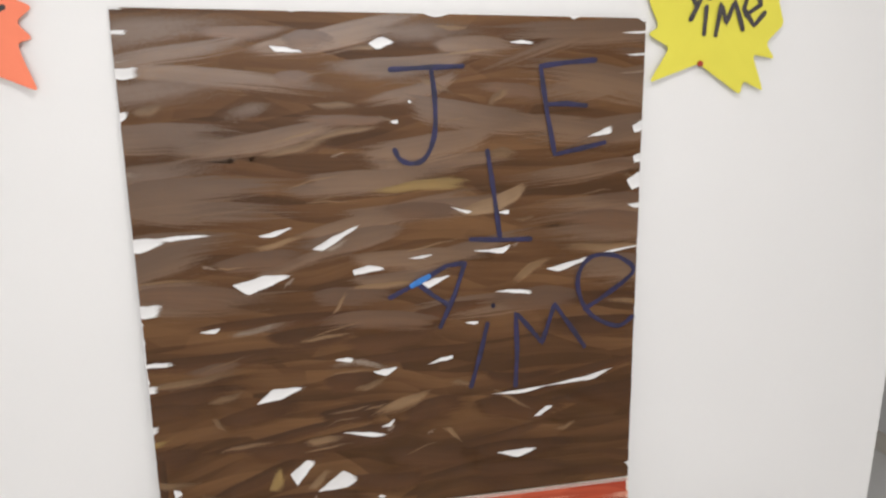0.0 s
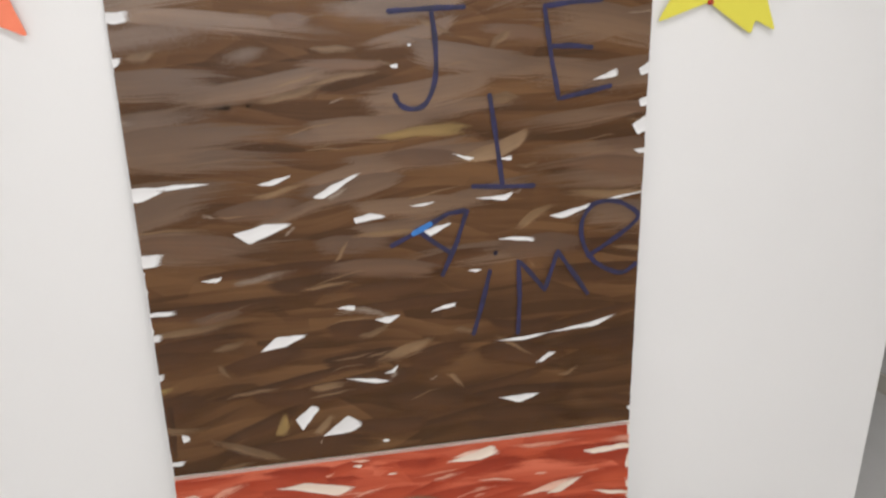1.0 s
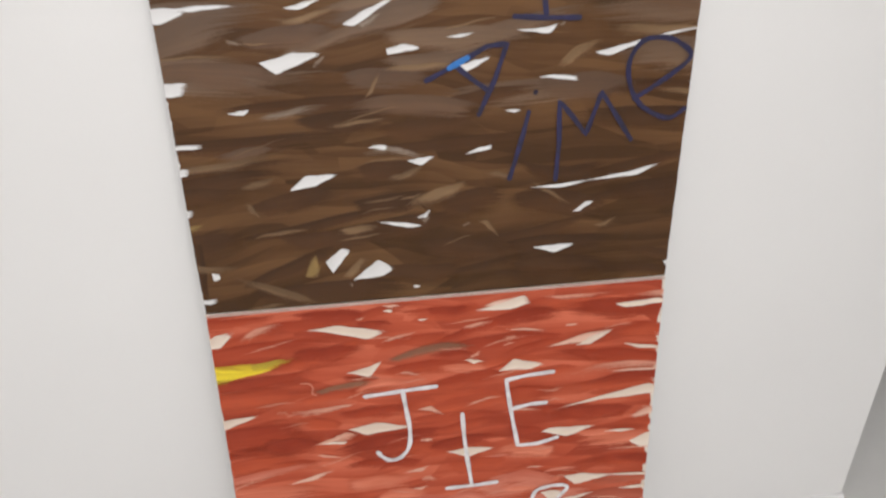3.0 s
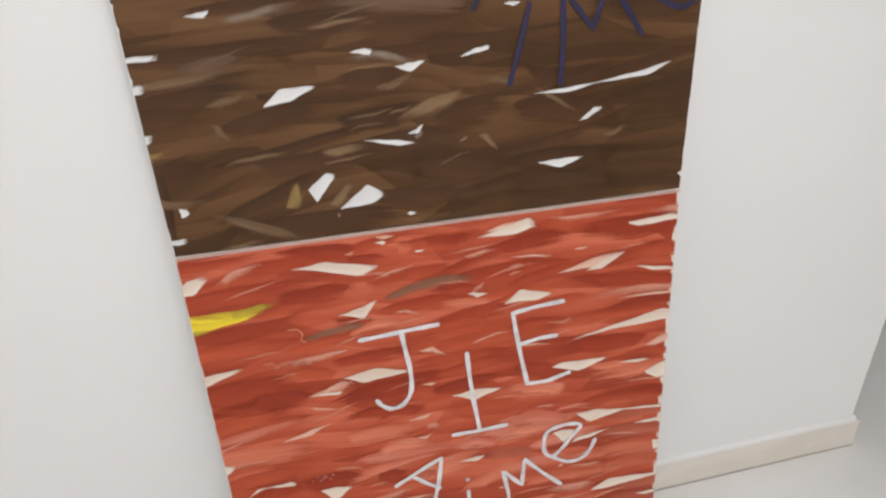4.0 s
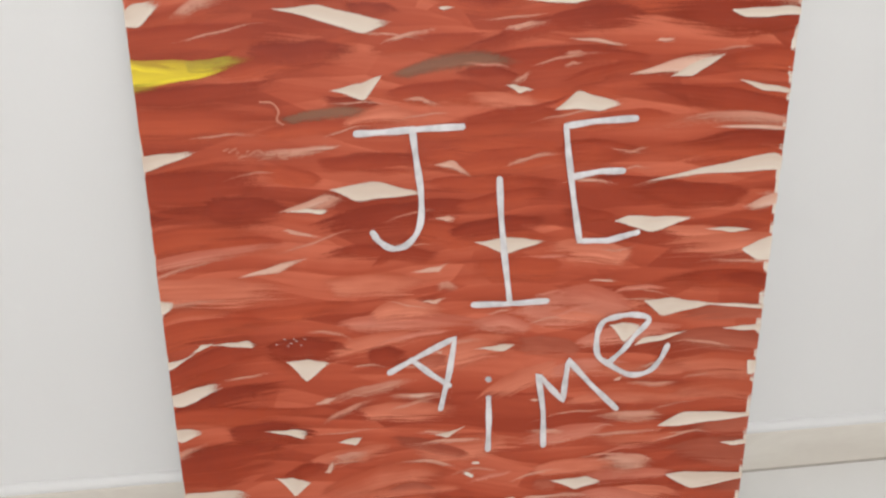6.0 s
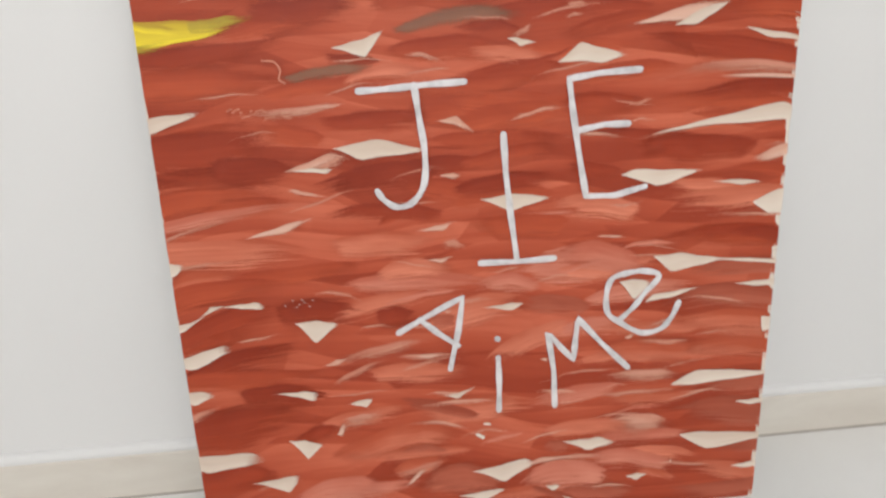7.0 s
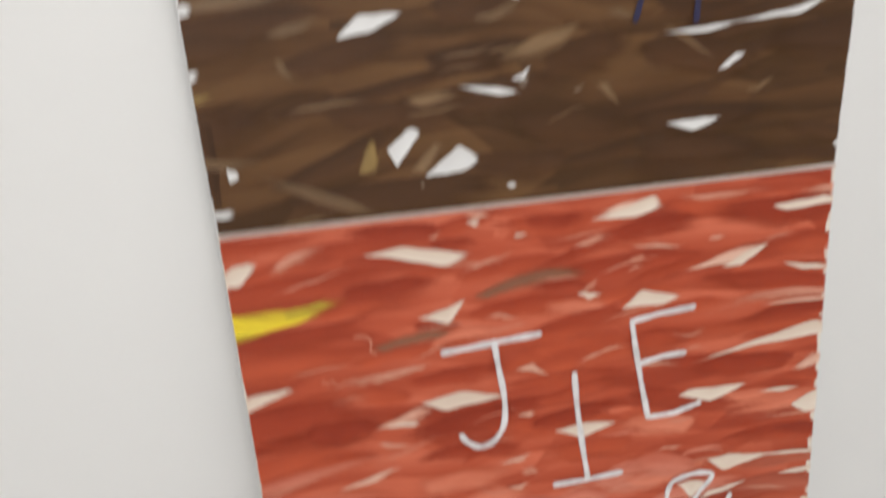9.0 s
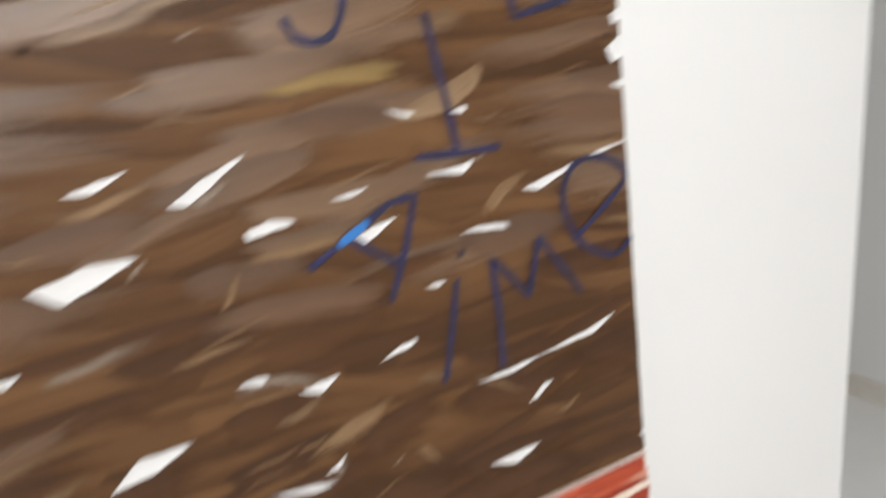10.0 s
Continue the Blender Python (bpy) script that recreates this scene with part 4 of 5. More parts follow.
pull(red, -0.2158, 0.4012, 0.0982, -16.2, 0.0118, 0.0035, 0.0070, 0.0036, "pink")
pull(red, 0.2415, 0.2427, 0.1610, -1.2, 0.0141, 0.0195, 0.0294, 0.0158, "pink")
pull(red, 0.2736, 0.3009, 0.1187, -2.8, 0.0029, 0.0076, 0.0115, 0.0077, "pink")
pull(red, 0.2677, 0.3320, 0.0555, 14.7, 0.0000, 0.0038, 0.0066, 0.0038, "pink")
pull(red, 0.3526, 0.3598, 0.1378, -6.7, 0.0092, 0.0037, 0.0074, 0.0038, "pink")
pull(red, -0.0816, 0.1765, 0.1310, -8.4, 0.0132, 0.0049, 0.0089, 0.0050, "pink")
pull(red, 0.2471, 0.2162, 0.1805, -0.7, 0.0014, 0.0079, 0.0099, 0.0080, "pink")
pull(red, 0.2394, 0.1584, 0.1366, -4.8, 0.0231, 0.0244, 0.0488, 0.0206, "pink")
pull(red, -0.1144, 0.1118, 0.1129, 12.3, 0.0005, 0.0123, 0.0205, 0.0102, "pink")
pull(red, -0.4141, 0.2388, 0.0625, 21.5, 0.0073, 0.0134, 0.0190, 0.0076, "pink")
pull(red, 0.1396, 0.1010, 0.1220, -1.1, 0.0097, 0.0083, 0.0124, 0.0063, "pink")
pull(red, 0.2068, 0.0412, 0.1059, -5.1, 0.0075, 0.0043, 0.0085, 0.0043, "pink")
pull(red, -0.3765, 0.4659, 0.1145, 4.0, 0.0066, 0.0051, 0.0085, 0.0051, "pink")
pull(red, -0.2185, 0.0439, 0.1275, -5.5, 0.0074, 0.0052, 0.0104, 0.0053, "pink")
pull(red, -0.3362, 0.3479, 0.0937, 6.1, 0.0036, 0.0027, 0.0054, 0.0027, "pink")
pull(red, -0.1934, 0.2132, 0.0813, 9.6, 0.0002, 0.0195, 0.0234, 0.0097, "pink")
pull(red, -0.3810, 0.7956, 0.1424, -1.3, 0.0012, 0.0305, 0.0259, 0.0023, "yellow")
pull(red, -0.3334, 0.7985, 0.1018, 1.0, 0.0025, 0.0228, 0.0196, 0.0038, "lime")
pull(red, -0.4172, 0.7718, 0.0753, 4.6, -0.0011, 0.0077, 0.0139, 0.0038, "lime")
pull(red, -0.4164, 0.7895, 0.0690, -7.8, 0.0044, 0.0076, 0.0106, 0.0076, "yellow")
# where the card shows between the pulls, and thin patches of wash
gap(brown, -0.1131, 1.3166, 0.0618, 48.3, 0.0127, 0.95, -0.0056, 0.32, "tan")
gap(brown, -0.4055, 1.6631, 0.0726, 14.6, 0.0053, 0.37, -0.0207, 0.47, "tan")
gap(brown, -0.1135, 1.4270, 0.0623, 21.7, 0.0051, 0.55, -0.0138, 0.24, "veil")
gap(brown, 0.2089, 1.4108, 0.0222, 22.3, 0.0017, 0.50, -0.0081, 0.32, "veil")
gap(brown, -0.3296, 1.3933, 0.0405, -7.8, 0.0084, 0.17, -0.0031, 0.30, "veil")
gap(brown, -0.1818, 1.7548, 0.0582, -9.8, 0.0028, 0.37, -0.0070, 0.20)
gap(brown, -0.0266, 1.7649, 0.0457, 2.2, 0.0101, 0.47, -0.0115, 0.29)
gap(brown, 0.2195, 1.7643, 0.0483, -3.4, 0.0052, 0.50, -0.0017, 0.40)
gap(brown, -0.4494, 1.7822, 0.0573, 3.4, 0.0014, 0.83, -0.0064, 0.87)
gap(brown, -0.4506, 1.8172, 0.0548, 1.0, 0.0017, 0.87, -0.0033, 0.84)
gap(brown, -0.4380, 1.7386, 0.0807, 7.2, 0.0015, 0.61, -0.0075, 0.48, "veil")
gap(brown, -0.4436, 1.7178, 0.0693, -7.5, 0.0141, 0.97, -0.0096, 0.59)
gap(brown, -0.4545, 1.6575, 0.0471, -0.4, 0.0010, 0.86, -0.0149, 0.65)
gap(brown, -0.4401, 1.5637, 0.0759, -1.9, 0.0019, 0.58, -0.0174, 0.51, "veil")
gap(brown, -0.4334, 1.4503, 0.0894, -3.1, 0.0029, 0.66, -0.0248, 0.37)
gap(brown, -0.3682, 1.4516, 0.1012, 1.3, 0.0033, 0.45, -0.0059, 0.26)
gap(brown, -0.2443, 1.3699, 0.1071, 6.5, 0.0078, 0.54, -0.0227, 0.22)
gap(brown, -0.2179, 1.4535, 0.0649, 12.9, 0.0016, 0.52, -0.0086, 0.35)
gap(brown, -0.4452, 1.3258, 0.0685, -16.7, 0.0207, 0.95, -0.0116, 0.50)
gap(brown, -0.3391, 1.2863, 0.0403, 8.6, 0.0011, 0.55, -0.0080, 0.62)
gap(brown, -0.1143, 1.4402, 0.0981, 25.0, 0.0034, 0.43, -0.0114, 0.15)
gap(brown, -0.0609, 1.3775, 0.0602, -0.6, 0.0077, 0.52, -0.0094, 0.04)
gap(brown, 0.0337, 1.3961, 0.0488, 6.4, 0.0013, 0.47, -0.0049, 0.45)
gap(brown, 0.0556, 1.3512, 0.0679, 13.4, 0.0021, 0.53, -0.0137, 0.23)
gap(brown, 0.1080, 1.4778, 0.0447, -13.1, -0.0004, 0.45, -0.0065, 0.72)
gap(brown, 0.1846, 1.4713, 0.0260, 11.2, 0.0000, 0.50, -0.0084, 0.81)
gap(brown, 0.1656, 1.4048, 0.0775, 7.0, -0.0031, 0.60, -0.0145, 0.73)
gap(brown, 0.3273, 1.3719, 0.1216, 12.7, 0.0001, 0.41, -0.0122, 0.18)
gap(brown, 0.4199, 1.3876, 0.1178, 9.4, 0.0033, 0.30, -0.0015, 0.31)
gap(brown, 0.2079, 1.3190, 0.0768, -2.3, 0.0045, 0.41, -0.0064, 0.92)
gap(brown, 0.1266, 1.2648, 0.0292, -0.2, 0.0023, 0.44, -0.0045, 0.55)
gap(brown, 0.3685, 1.6036, 0.0530, 7.4, 0.0132, 0.97, -0.0024, 0.66)
gap(brown, 0.4540, 1.6170, 0.0480, -1.2, 0.0123, 0.45, -0.0123, 0.09)
gap(brown, 0.4557, 1.5608, 0.0448, -4.7, 0.0082, 0.38, -0.0124, 0.09)
gap(brown, 0.4504, 1.5168, 0.0554, -4.3, 0.0168, 0.44, -0.0186, 0.22)
gap(brown, 0.4524, 1.4701, 0.0515, -6.5, 0.0048, 0.43, -0.0065, 0.29)
gap(brown, 0.4409, 1.7821, 0.0742, 0.1, 0.0030, 0.58, -0.0019, 0.29)
gap(brown, 0.4459, 1.7442, 0.0641, 0.3, 0.0026, 0.53, -0.0021, 0.21)
gap(brown, 0.4286, 1.7121, 0.0988, 1.5, 0.0046, 0.71, -0.0023, 0.39, "veil")
gap(brown, -0.1717, 1.8201, 0.0484, -0.6, 0.0048, 0.50, -0.0074, 0.49)
gap(brown, 0.0659, 1.8153, 0.0659, -1.2, 0.0045, 0.50, -0.0100, 0.50)
gap(brown, 0.3135, 1.8142, 0.0377, 0.4, 0.0038, 0.47, -0.0104, 0.50)
gap(brown, 0.4555, 1.8050, 0.0452, -6.1, 0.0032, 0.26, -0.0057, 0.21)
gap(brown, -0.0093, 1.6331, 0.0151, -15.9, 0.0060, 0.77, -0.0025, 0.37)
gap(brown, 0.0181, 1.6678, 0.0069, -0.9, 0.0019, 0.43, -0.0028, 0.42)
gap(brown, -0.1044, 1.5829, 0.0419, 14.2, 0.0021, 0.49, -0.0054, 0.20, "veil")
gap(brown, -0.3395, 1.1056, 0.0476, -44.5, 0.0119, 0.20, -0.0056, 0.48, "tan")
gap(brown, 0.0841, 1.0393, 0.0672, -40.4, 0.0156, 0.30, -0.0014, 0.62, "tan")
gap(brown, -0.2407, 0.9798, 0.0504, 28.7, 0.0414, 0.97, -0.0163, 0.46, "ochre")
gap(brown, -0.1643, 0.9782, 0.0791, 26.3, 0.0196, 0.72, -0.0151, 0.33, "tan")
gap(brown, -0.0306, 1.0718, 0.0264, 10.0, 0.0134, 0.81, -0.0132, 0.31, "veil")
gap(brown, -0.4382, 1.2302, 0.0800, -5.0, 0.0072, 0.97, -0.0047, 0.37)
gap(brown, -0.4540, 1.1865, 0.0486, -8.5, 0.0102, 0.97, -0.0076, 0.61)
gap(brown, -0.4568, 1.1121, 0.0430, -9.6, 0.0094, 0.97, -0.0078, 0.65)
gap(brown, -0.2266, 1.1552, 0.0923, 16.1, 0.0162, 0.37, -0.0071, 0.43)
gap(brown, -0.4176, 0.9885, 0.0193, -35.6, 0.0043, 0.53, -0.0126, 0.58)
gap(brown, -0.4486, 0.9355, 0.0589, -4.2, 0.0082, 0.97, -0.0042, 0.74)
gap(brown, -0.1966, 1.0094, 0.0529, 22.2, 0.0111, 0.75, -0.0265, 0.03)
gap(brown, -0.1326, 0.9662, 0.0829, 11.8, 0.0268, 0.67, -0.0094, 0.63)
gap(brown, -0.1766, 0.9458, 0.0075, -6.5, 0.0098, 0.51, -0.0086, 0.48, "veil")
gap(brown, -0.0535, 0.9331, 0.0167, -6.4, 0.0038, 0.45, -0.0038, 0.48)
gap(brown, -0.1123, 1.2136, 0.0367, 2.4, 0.0033, 0.48, -0.0079, 0.81)
gap(brown, -0.0378, 1.1878, 0.0516, 6.6, 0.0015, 0.51, -0.0133, 0.43)
gap(brown, 0.0661, 1.1975, 0.0534, 16.3, 0.0038, 0.46, -0.0063, 0.90)
gap(brown, -0.0368, 1.0828, 0.0326, 29.4, -0.0016, 0.51, -0.0094, 0.48)
gap(brown, -0.0783, 1.0651, 0.0913, -9.1, 0.0032, 0.55, -0.0069, 0.62)
gap(brown, 0.0441, 1.0576, 0.0271, 26.2, 0.0005, 0.55, -0.0059, 0.44, "veil")
gap(brown, 0.2217, 1.1232, 0.1192, 4.2, -0.0002, 0.51, -0.0084, 0.50)
gap(brown, 0.3386, 1.1394, 0.1606, 10.6, -0.0030, 0.62, -0.0139, 0.65)
gap(brown, 0.2671, 1.0742, 0.0483, 24.6, 0.0075, 0.63, -0.0047, 0.27)
gap(brown, 0.2154, 0.9977, 0.0881, 1.5, 0.0019, 0.50, -0.0157, 0.50)
gap(brown, 0.4594, 0.9393, 0.0381, -12.7, 0.0114, 0.51, -0.0137, 0.46)
gap(red, -0.4387, 0.8551, 0.0846, 21.5, 0.0093, 0.57, -0.0194, 0.47)
gap(red, -0.1888, 0.8507, 0.1661, -6.0, 0.0115, 0.36, -0.0195, 0.72)
gap(red, -0.1023, 0.8970, 0.0538, -2.3, 0.0028, 0.48, -0.0083, 0.47, "wash")
gap(red, -0.1116, 0.8866, 0.0237, -0.7, 0.0031, 0.51, -0.0053, 0.64)
gap(red, -0.0438, 0.8608, 0.0243, 4.3, 0.0021, 0.26, -0.0031, 0.33)
gap(red, 0.1194, 0.8728, 0.1216, 2.6, 0.0202, 0.83, -0.0087, 0.54)
gap(red, 0.1152, 0.8853, 0.1042, 10.9, 0.0067, 0.49, -0.0164, 0.60, "wash")
gap(red, -0.1631, 0.7673, 0.0809, 16.6, -0.0017, 0.63, -0.0270, 0.51)
gap(red, 0.0578, 0.7573, 0.0451, -8.9, 0.0028, 0.26, -0.0080, 0.47)
gap(red, 0.1580, 0.7300, 0.1042, 4.1, 0.0231, 0.32, -0.0083, 0.64)
gap(red, 0.4127, 0.8553, 0.1307, -2.2, 0.0084, 0.68, -0.0103, 0.18)
gap(red, 0.2585, 0.8193, 0.0365, 8.0, 0.0031, 0.33, -0.0077, 0.90, "wash")
gap(red, 0.1649, 0.8168, 0.1094, -5.4, 0.0045, 0.43, -0.0048, 0.80, "wash")
gap(red, 0.2784, 0.7868, 0.1699, 11.9, 0.0110, 0.63, -0.0226, 0.61, "wash")
gap(red, 0.3108, 0.7860, 0.0919, 21.0, 0.0061, 0.48, -0.0123, 0.35)
gap(red, 0.4241, 0.7538, 0.1098, -11.3, 0.0021, 0.66, -0.0082, 0.38)
gap(red, 0.3966, 0.6973, 0.1629, -1.2, 0.0047, 0.51, -0.0052, 0.81, "wash")
gap(red, 0.3615, 0.6278, 0.2333, 2.8, 0.0287, 0.84, 0.0044, 0.31)
gap(red, 0.4331, 0.5809, 0.0901, 4.0, 0.0214, 0.65, -0.0109, 0.30, "wash")
gap(red, 0.3803, 0.5466, 0.0845, -3.0, 0.0041, 0.52, -0.0052, 0.54)
gap(red, 0.2654, 0.5664, 0.1295, 1.2, 0.0074, 0.15, -0.0214, 0.43)
gap(red, 0.4404, 0.5080, 0.0763, -9.8, 0.0282, 0.55, -0.0161, 0.40)
gap(red, 0.1886, 0.4752, 0.0576, -0.1, 0.0014, 0.39, -0.0086, 0.95, "wash")
gap(red, -0.1373, 0.6182, 0.1432, -4.2, 0.0154, 0.41, -0.0161, 0.27)
gap(red, -0.2305, 0.5982, 0.1177, 6.3, 0.0208, 0.72, -0.0052, 0.38, "wash")
gap(red, -0.2371, 0.5946, 0.0621, 1.3, 0.0031, 0.41, -0.0060, 0.79)
gap(red, -0.0343, 0.6421, 0.0763, -20.3, 0.0186, 0.42, 0.0005, 0.40, "wash")
gap(red, -0.0462, 0.5784, 0.0433, 2.3, 0.0038, 0.56, -0.0103, 0.69, "wash")
gap(red, 0.0505, 0.5398, 0.1136, -1.0, 0.0077, 0.45, -0.0200, 0.41)
gap(red, -0.0688, 0.5052, 0.0727, 11.9, 0.0020, 0.81, -0.0131, 0.63, "wash")
gap(red, -0.0675, 0.4558, 0.0391, 3.0, 0.0004, 0.73, -0.0104, 0.70, "wash")
gap(red, -0.4238, 0.6771, 0.1088, 5.0, 0.0010, 0.36, -0.0229, 0.18)
gap(red, -0.2107, 0.6814, 0.0691, 5.7, 0.0017, 0.53, -0.0044, 0.63, "wash")
gap(red, -0.2885, 0.5152, 0.1336, 14.8, 0.0047, 0.59, -0.0136, 0.54, "wash")
gap(red, -0.2462, 0.5598, 0.0723, -10.2, 0.0070, 0.19, -0.0033, 0.37, "wash")
gap(red, 0.3149, 0.4339, 0.1206, -4.9, 0.0074, 0.32, -0.0248, 0.26)
gap(red, 0.4064, 0.4257, 0.1436, -4.2, 0.0016, 0.37, -0.0068, 0.83)
gap(red, -0.4513, 0.4672, 0.0535, 3.4, 0.0050, 0.44, -0.0188, 0.52)
gap(red, -0.4387, 0.3855, 0.0826, 17.8, -0.0067, 0.67, -0.0172, 0.30)
gap(red, -0.3992, 0.3964, 0.0430, 24.6, 0.0063, 0.53, -0.0014, 0.56)
gap(red, -0.3563, 0.3998, 0.0755, -3.5, 0.0074, 0.79, -0.0050, 0.84)
gap(red, -0.4227, 0.3275, 0.1125, 10.7, 0.0083, 0.80, -0.0203, 0.33)
gap(red, -0.2492, 0.3661, 0.0697, -4.2, 0.0059, 0.42, -0.0330, 0.44)
gap(red, -0.2259, 0.3025, 0.0508, 15.1, 0.0057, 0.54, -0.0083, 0.44, "wash")
gap(red, -0.0619, 0.4566, 0.0512, 7.3, 0.0003, 0.47, -0.0091, 0.44, "wash")
gap(red, 0.0290, 0.3763, 0.0681, 4.4, 0.0024, 0.62, -0.0110, 0.66)
gap(red, -0.0572, 0.3740, 0.0168, 10.8, 0.0000, 0.79, -0.0072, 0.53, "wash")
gap(red, -0.0853, 0.3023, 0.0515, 1.1, 0.0040, 0.29, -0.0058, 0.36, "wash")
gap(red, 0.4319, 0.3827, 0.0926, -5.4, 0.0110, 0.73, -0.0023, 0.36)
gap(red, 0.2305, 0.4000, 0.0551, -3.7, 0.0059, 0.47, -0.0305, 0.50)
gap(red, 0.2906, 0.3765, 0.0956, 13.1, 0.0085, 0.16, -0.0048, 0.44)
gap(red, 0.4559, 0.3232, 0.0464, -17.3, 0.0045, 0.35, -0.0245, 0.25)
gap(red, 0.3856, 0.2270, 0.1851, 3.0, 0.0213, 0.24, -0.0051, 0.19)
gap(red, 0.2236, 0.3114, 0.0236, 18.5, 0.0031, 0.60, -0.0060, 0.48, "wash")
gap(red, 0.0914, 0.2830, 0.0233, 1.8, 0.0025, 0.47, -0.0055, 0.57, "wash")
gap(red, -0.4418, 0.2667, 0.0727, -4.8, 0.0041, 0.61, -0.0203, 0.50)
gap(red, -0.2900, 0.2558, 0.0739, -1.8, 0.0025, 0.68, -0.0155, 0.86)
gap(red, -0.1946, 0.2337, 0.0432, 9.9, 0.0033, 0.48, -0.0124, 0.62)
gap(red, -0.2269, 0.1828, 0.0267, 22.7, 0.0176, 0.86, -0.0068, 0.39, "wash")
gap(red, -0.2830, 0.1692, 0.0600, -11.5, 0.0047, 0.46, -0.0294, 0.58)
gap(red, -0.4100, 0.1509, 0.1370, -7.0, 0.0144, 0.80, -0.0255, 0.30)
gap(red, -0.3342, 0.1048, 0.0800, 0.3, 0.0092, 0.89, -0.0229, 0.70)
gap(red, -0.4014, 0.0576, 0.1549, -8.2, 0.0065, 0.63, -0.0149, 0.26, "wash")
gap(red, -0.4014, 0.0488, 0.1533, -1.8, 0.0093, 0.75, -0.0185, 0.73, "wash")
gap(red, -0.0389, 0.2399, 0.0563, 16.6, -0.0023, 0.60, -0.0111, 0.30)
gap(red, -0.0011, 0.1798, 0.0128, -10.1, 0.0037, 0.74, -0.0054, 0.56, "wash")
gap(red, -0.0116, 0.1599, 0.0275, -7.9, 0.0025, 0.46, -0.0095, 0.50, "wash")
gap(red, 0.0276, 0.0963, 0.1096, 2.6, 0.0136, 0.80, -0.0277, 0.47)
gap(red, 0.0974, 0.1003, 0.1322, 8.4, 0.0125, 0.44, -0.0018, 0.43, "wash")
gap(red, -0.0088, 0.0542, 0.0845, 5.2, 0.0020, 0.76, -0.0166, 0.53)
gap(red, 0.1057, 0.0554, 0.0283, -2.0, 0.0017, 0.70, -0.0107, 0.55)
gap(red, 0.1342, 0.0268, 0.0329, -29.2, 0.0022, 0.49, -0.0071, 0.65)
gap(red, 0.0742, 0.0061, 0.0342, -1.1, 0.0103, 0.47, -0.0048, 0.47, "wash")
gap(red, -0.0636, 0.0061, 0.0319, -6.5, 0.0043, 0.49, -0.0032, 0.51, "wash")
gap(red, 0.1669, 0.1311, 0.0931, -5.8, 0.0092, 0.64, -0.0163, 0.47)
gap(red, 0.4406, 0.1816, 0.0751, -4.7, 0.0064, 0.64, -0.0053, 0.29)
gap(red, 0.3956, 0.1266, 0.1651, -3.5, 0.0057, 0.23, -0.0300, 0.31)
gap(red, 0.4201, 0.1104, 0.1161, 4.5, 0.0088, 0.78, 0.0004, 0.33)
gap(red, 0.4417, 0.0629, 0.0727, -2.6, 0.0089, 0.63, -0.0045, 0.32)
gap(red, 0.2458, 0.0625, 0.0392, 3.1, 0.0034, 0.47, -0.0104, 0.46)
gap(red, -0.1141, 0.0907, 0.0605, 34.0, 0.0102, 0.69, -0.0036, 0.33, "wash")
gap(red, 0.3009, 0.0851, 0.0119, 38.7, 0.0002, 0.61, -0.0048, 0.41, "wash")
for card in (brown, red):
    lay_strokes(card)
    lay_patches(card)
# pale line where the two cards meet
link("pale_rim", surface([[((x, -0.0032, z), (0, 0)) for z in (SEAM - 0.0045, SEAM - 0.0005)] for x in (-0.449, 0.0, 0.449)]), RIM_PINK, red, "unpainted pinkish rim along the top edge")


letter(brown, "J", [[(-0.014, 1.721), (0.046, 1.724), (0.111, 1.726)], [(0.056, 1.723), (0.062, 1.668), (0.06, 1.61), (0.043, 1.571), (0.019, 1.562), (-0.001, 1.57), (-0.01, 1.586)]], 0.0092, BLUE_INK, "blue", False)
letter(brown, "E", [[(0.354, 1.735), (0.299, 1.731), (0.252, 1.725), (0.257, 1.694), (0.266, 1.64), (0.281, 1.57), (0.329, 1.579), (0.376, 1.589)], [(0.263, 1.659), (0.3, 1.66), (0.338, 1.656)]], 0.0092, BLUE_INK, "blue", True)
letter(brown, "T", [[(0.155, 1.58), (0.162, 1.537), (0.168, 1.496), (0.178, 1.423)], [(0.124, 1.422), (0.179, 1.418), (0.236, 1.417)]], 0.0092, BLUE_INK, "blue", True)
letter(brown, "A", [[(-0.026, 1.323), (0.031, 1.35), (0.078, 1.376), (0.112, 1.379), (0.093, 1.322), (0.065, 1.261)], [(0.021, 1.349), (0.051, 1.323), (0.083, 1.3)]], 0.0092, BLUE_INK, "blue", True)
letter(brown, "i", [[(0.165, 1.295), (0.165, 1.294)], [(0.154, 1.26), (0.139, 1.198), (0.122, 1.139)]], 0.0092, BLUE_INK, "blue", False)
letter(brown, "M", [[(0.209, 1.132), (0.212, 1.203), (0.209, 1.278), (0.236, 1.246), (0.261, 1.214), (0.274, 1.254), (0.285, 1.289), (0.314, 1.248), (0.347, 1.2)]], 0.0092, BLUE_INK, "blue", True)
letter(brown, "e", [[(0.346, 1.275), (0.393, 1.303), (0.443, 1.343), (0.419, 1.369), (0.387, 1.379), (0.351, 1.373), (0.331, 1.339), (0.338, 1.294), (0.365, 1.258), (0.413, 1.236), (0.445, 1.252)]], 0.0092, BLUE_INK, "blue", False)
letter(red, "J", [[(-0.168, 0.699), (-0.123, 0.701), (-0.077, 0.704), (-0.023, 0.706)], [(-0.092, 0.704), (-0.087, 0.661), (-0.081, 0.611), (-0.084, 0.567), (-0.101, 0.542), (-0.123, 0.536), (-0.141, 0.547), (-0.15, 0.56)]], 0.0094, WHITE_INK, "white", False)
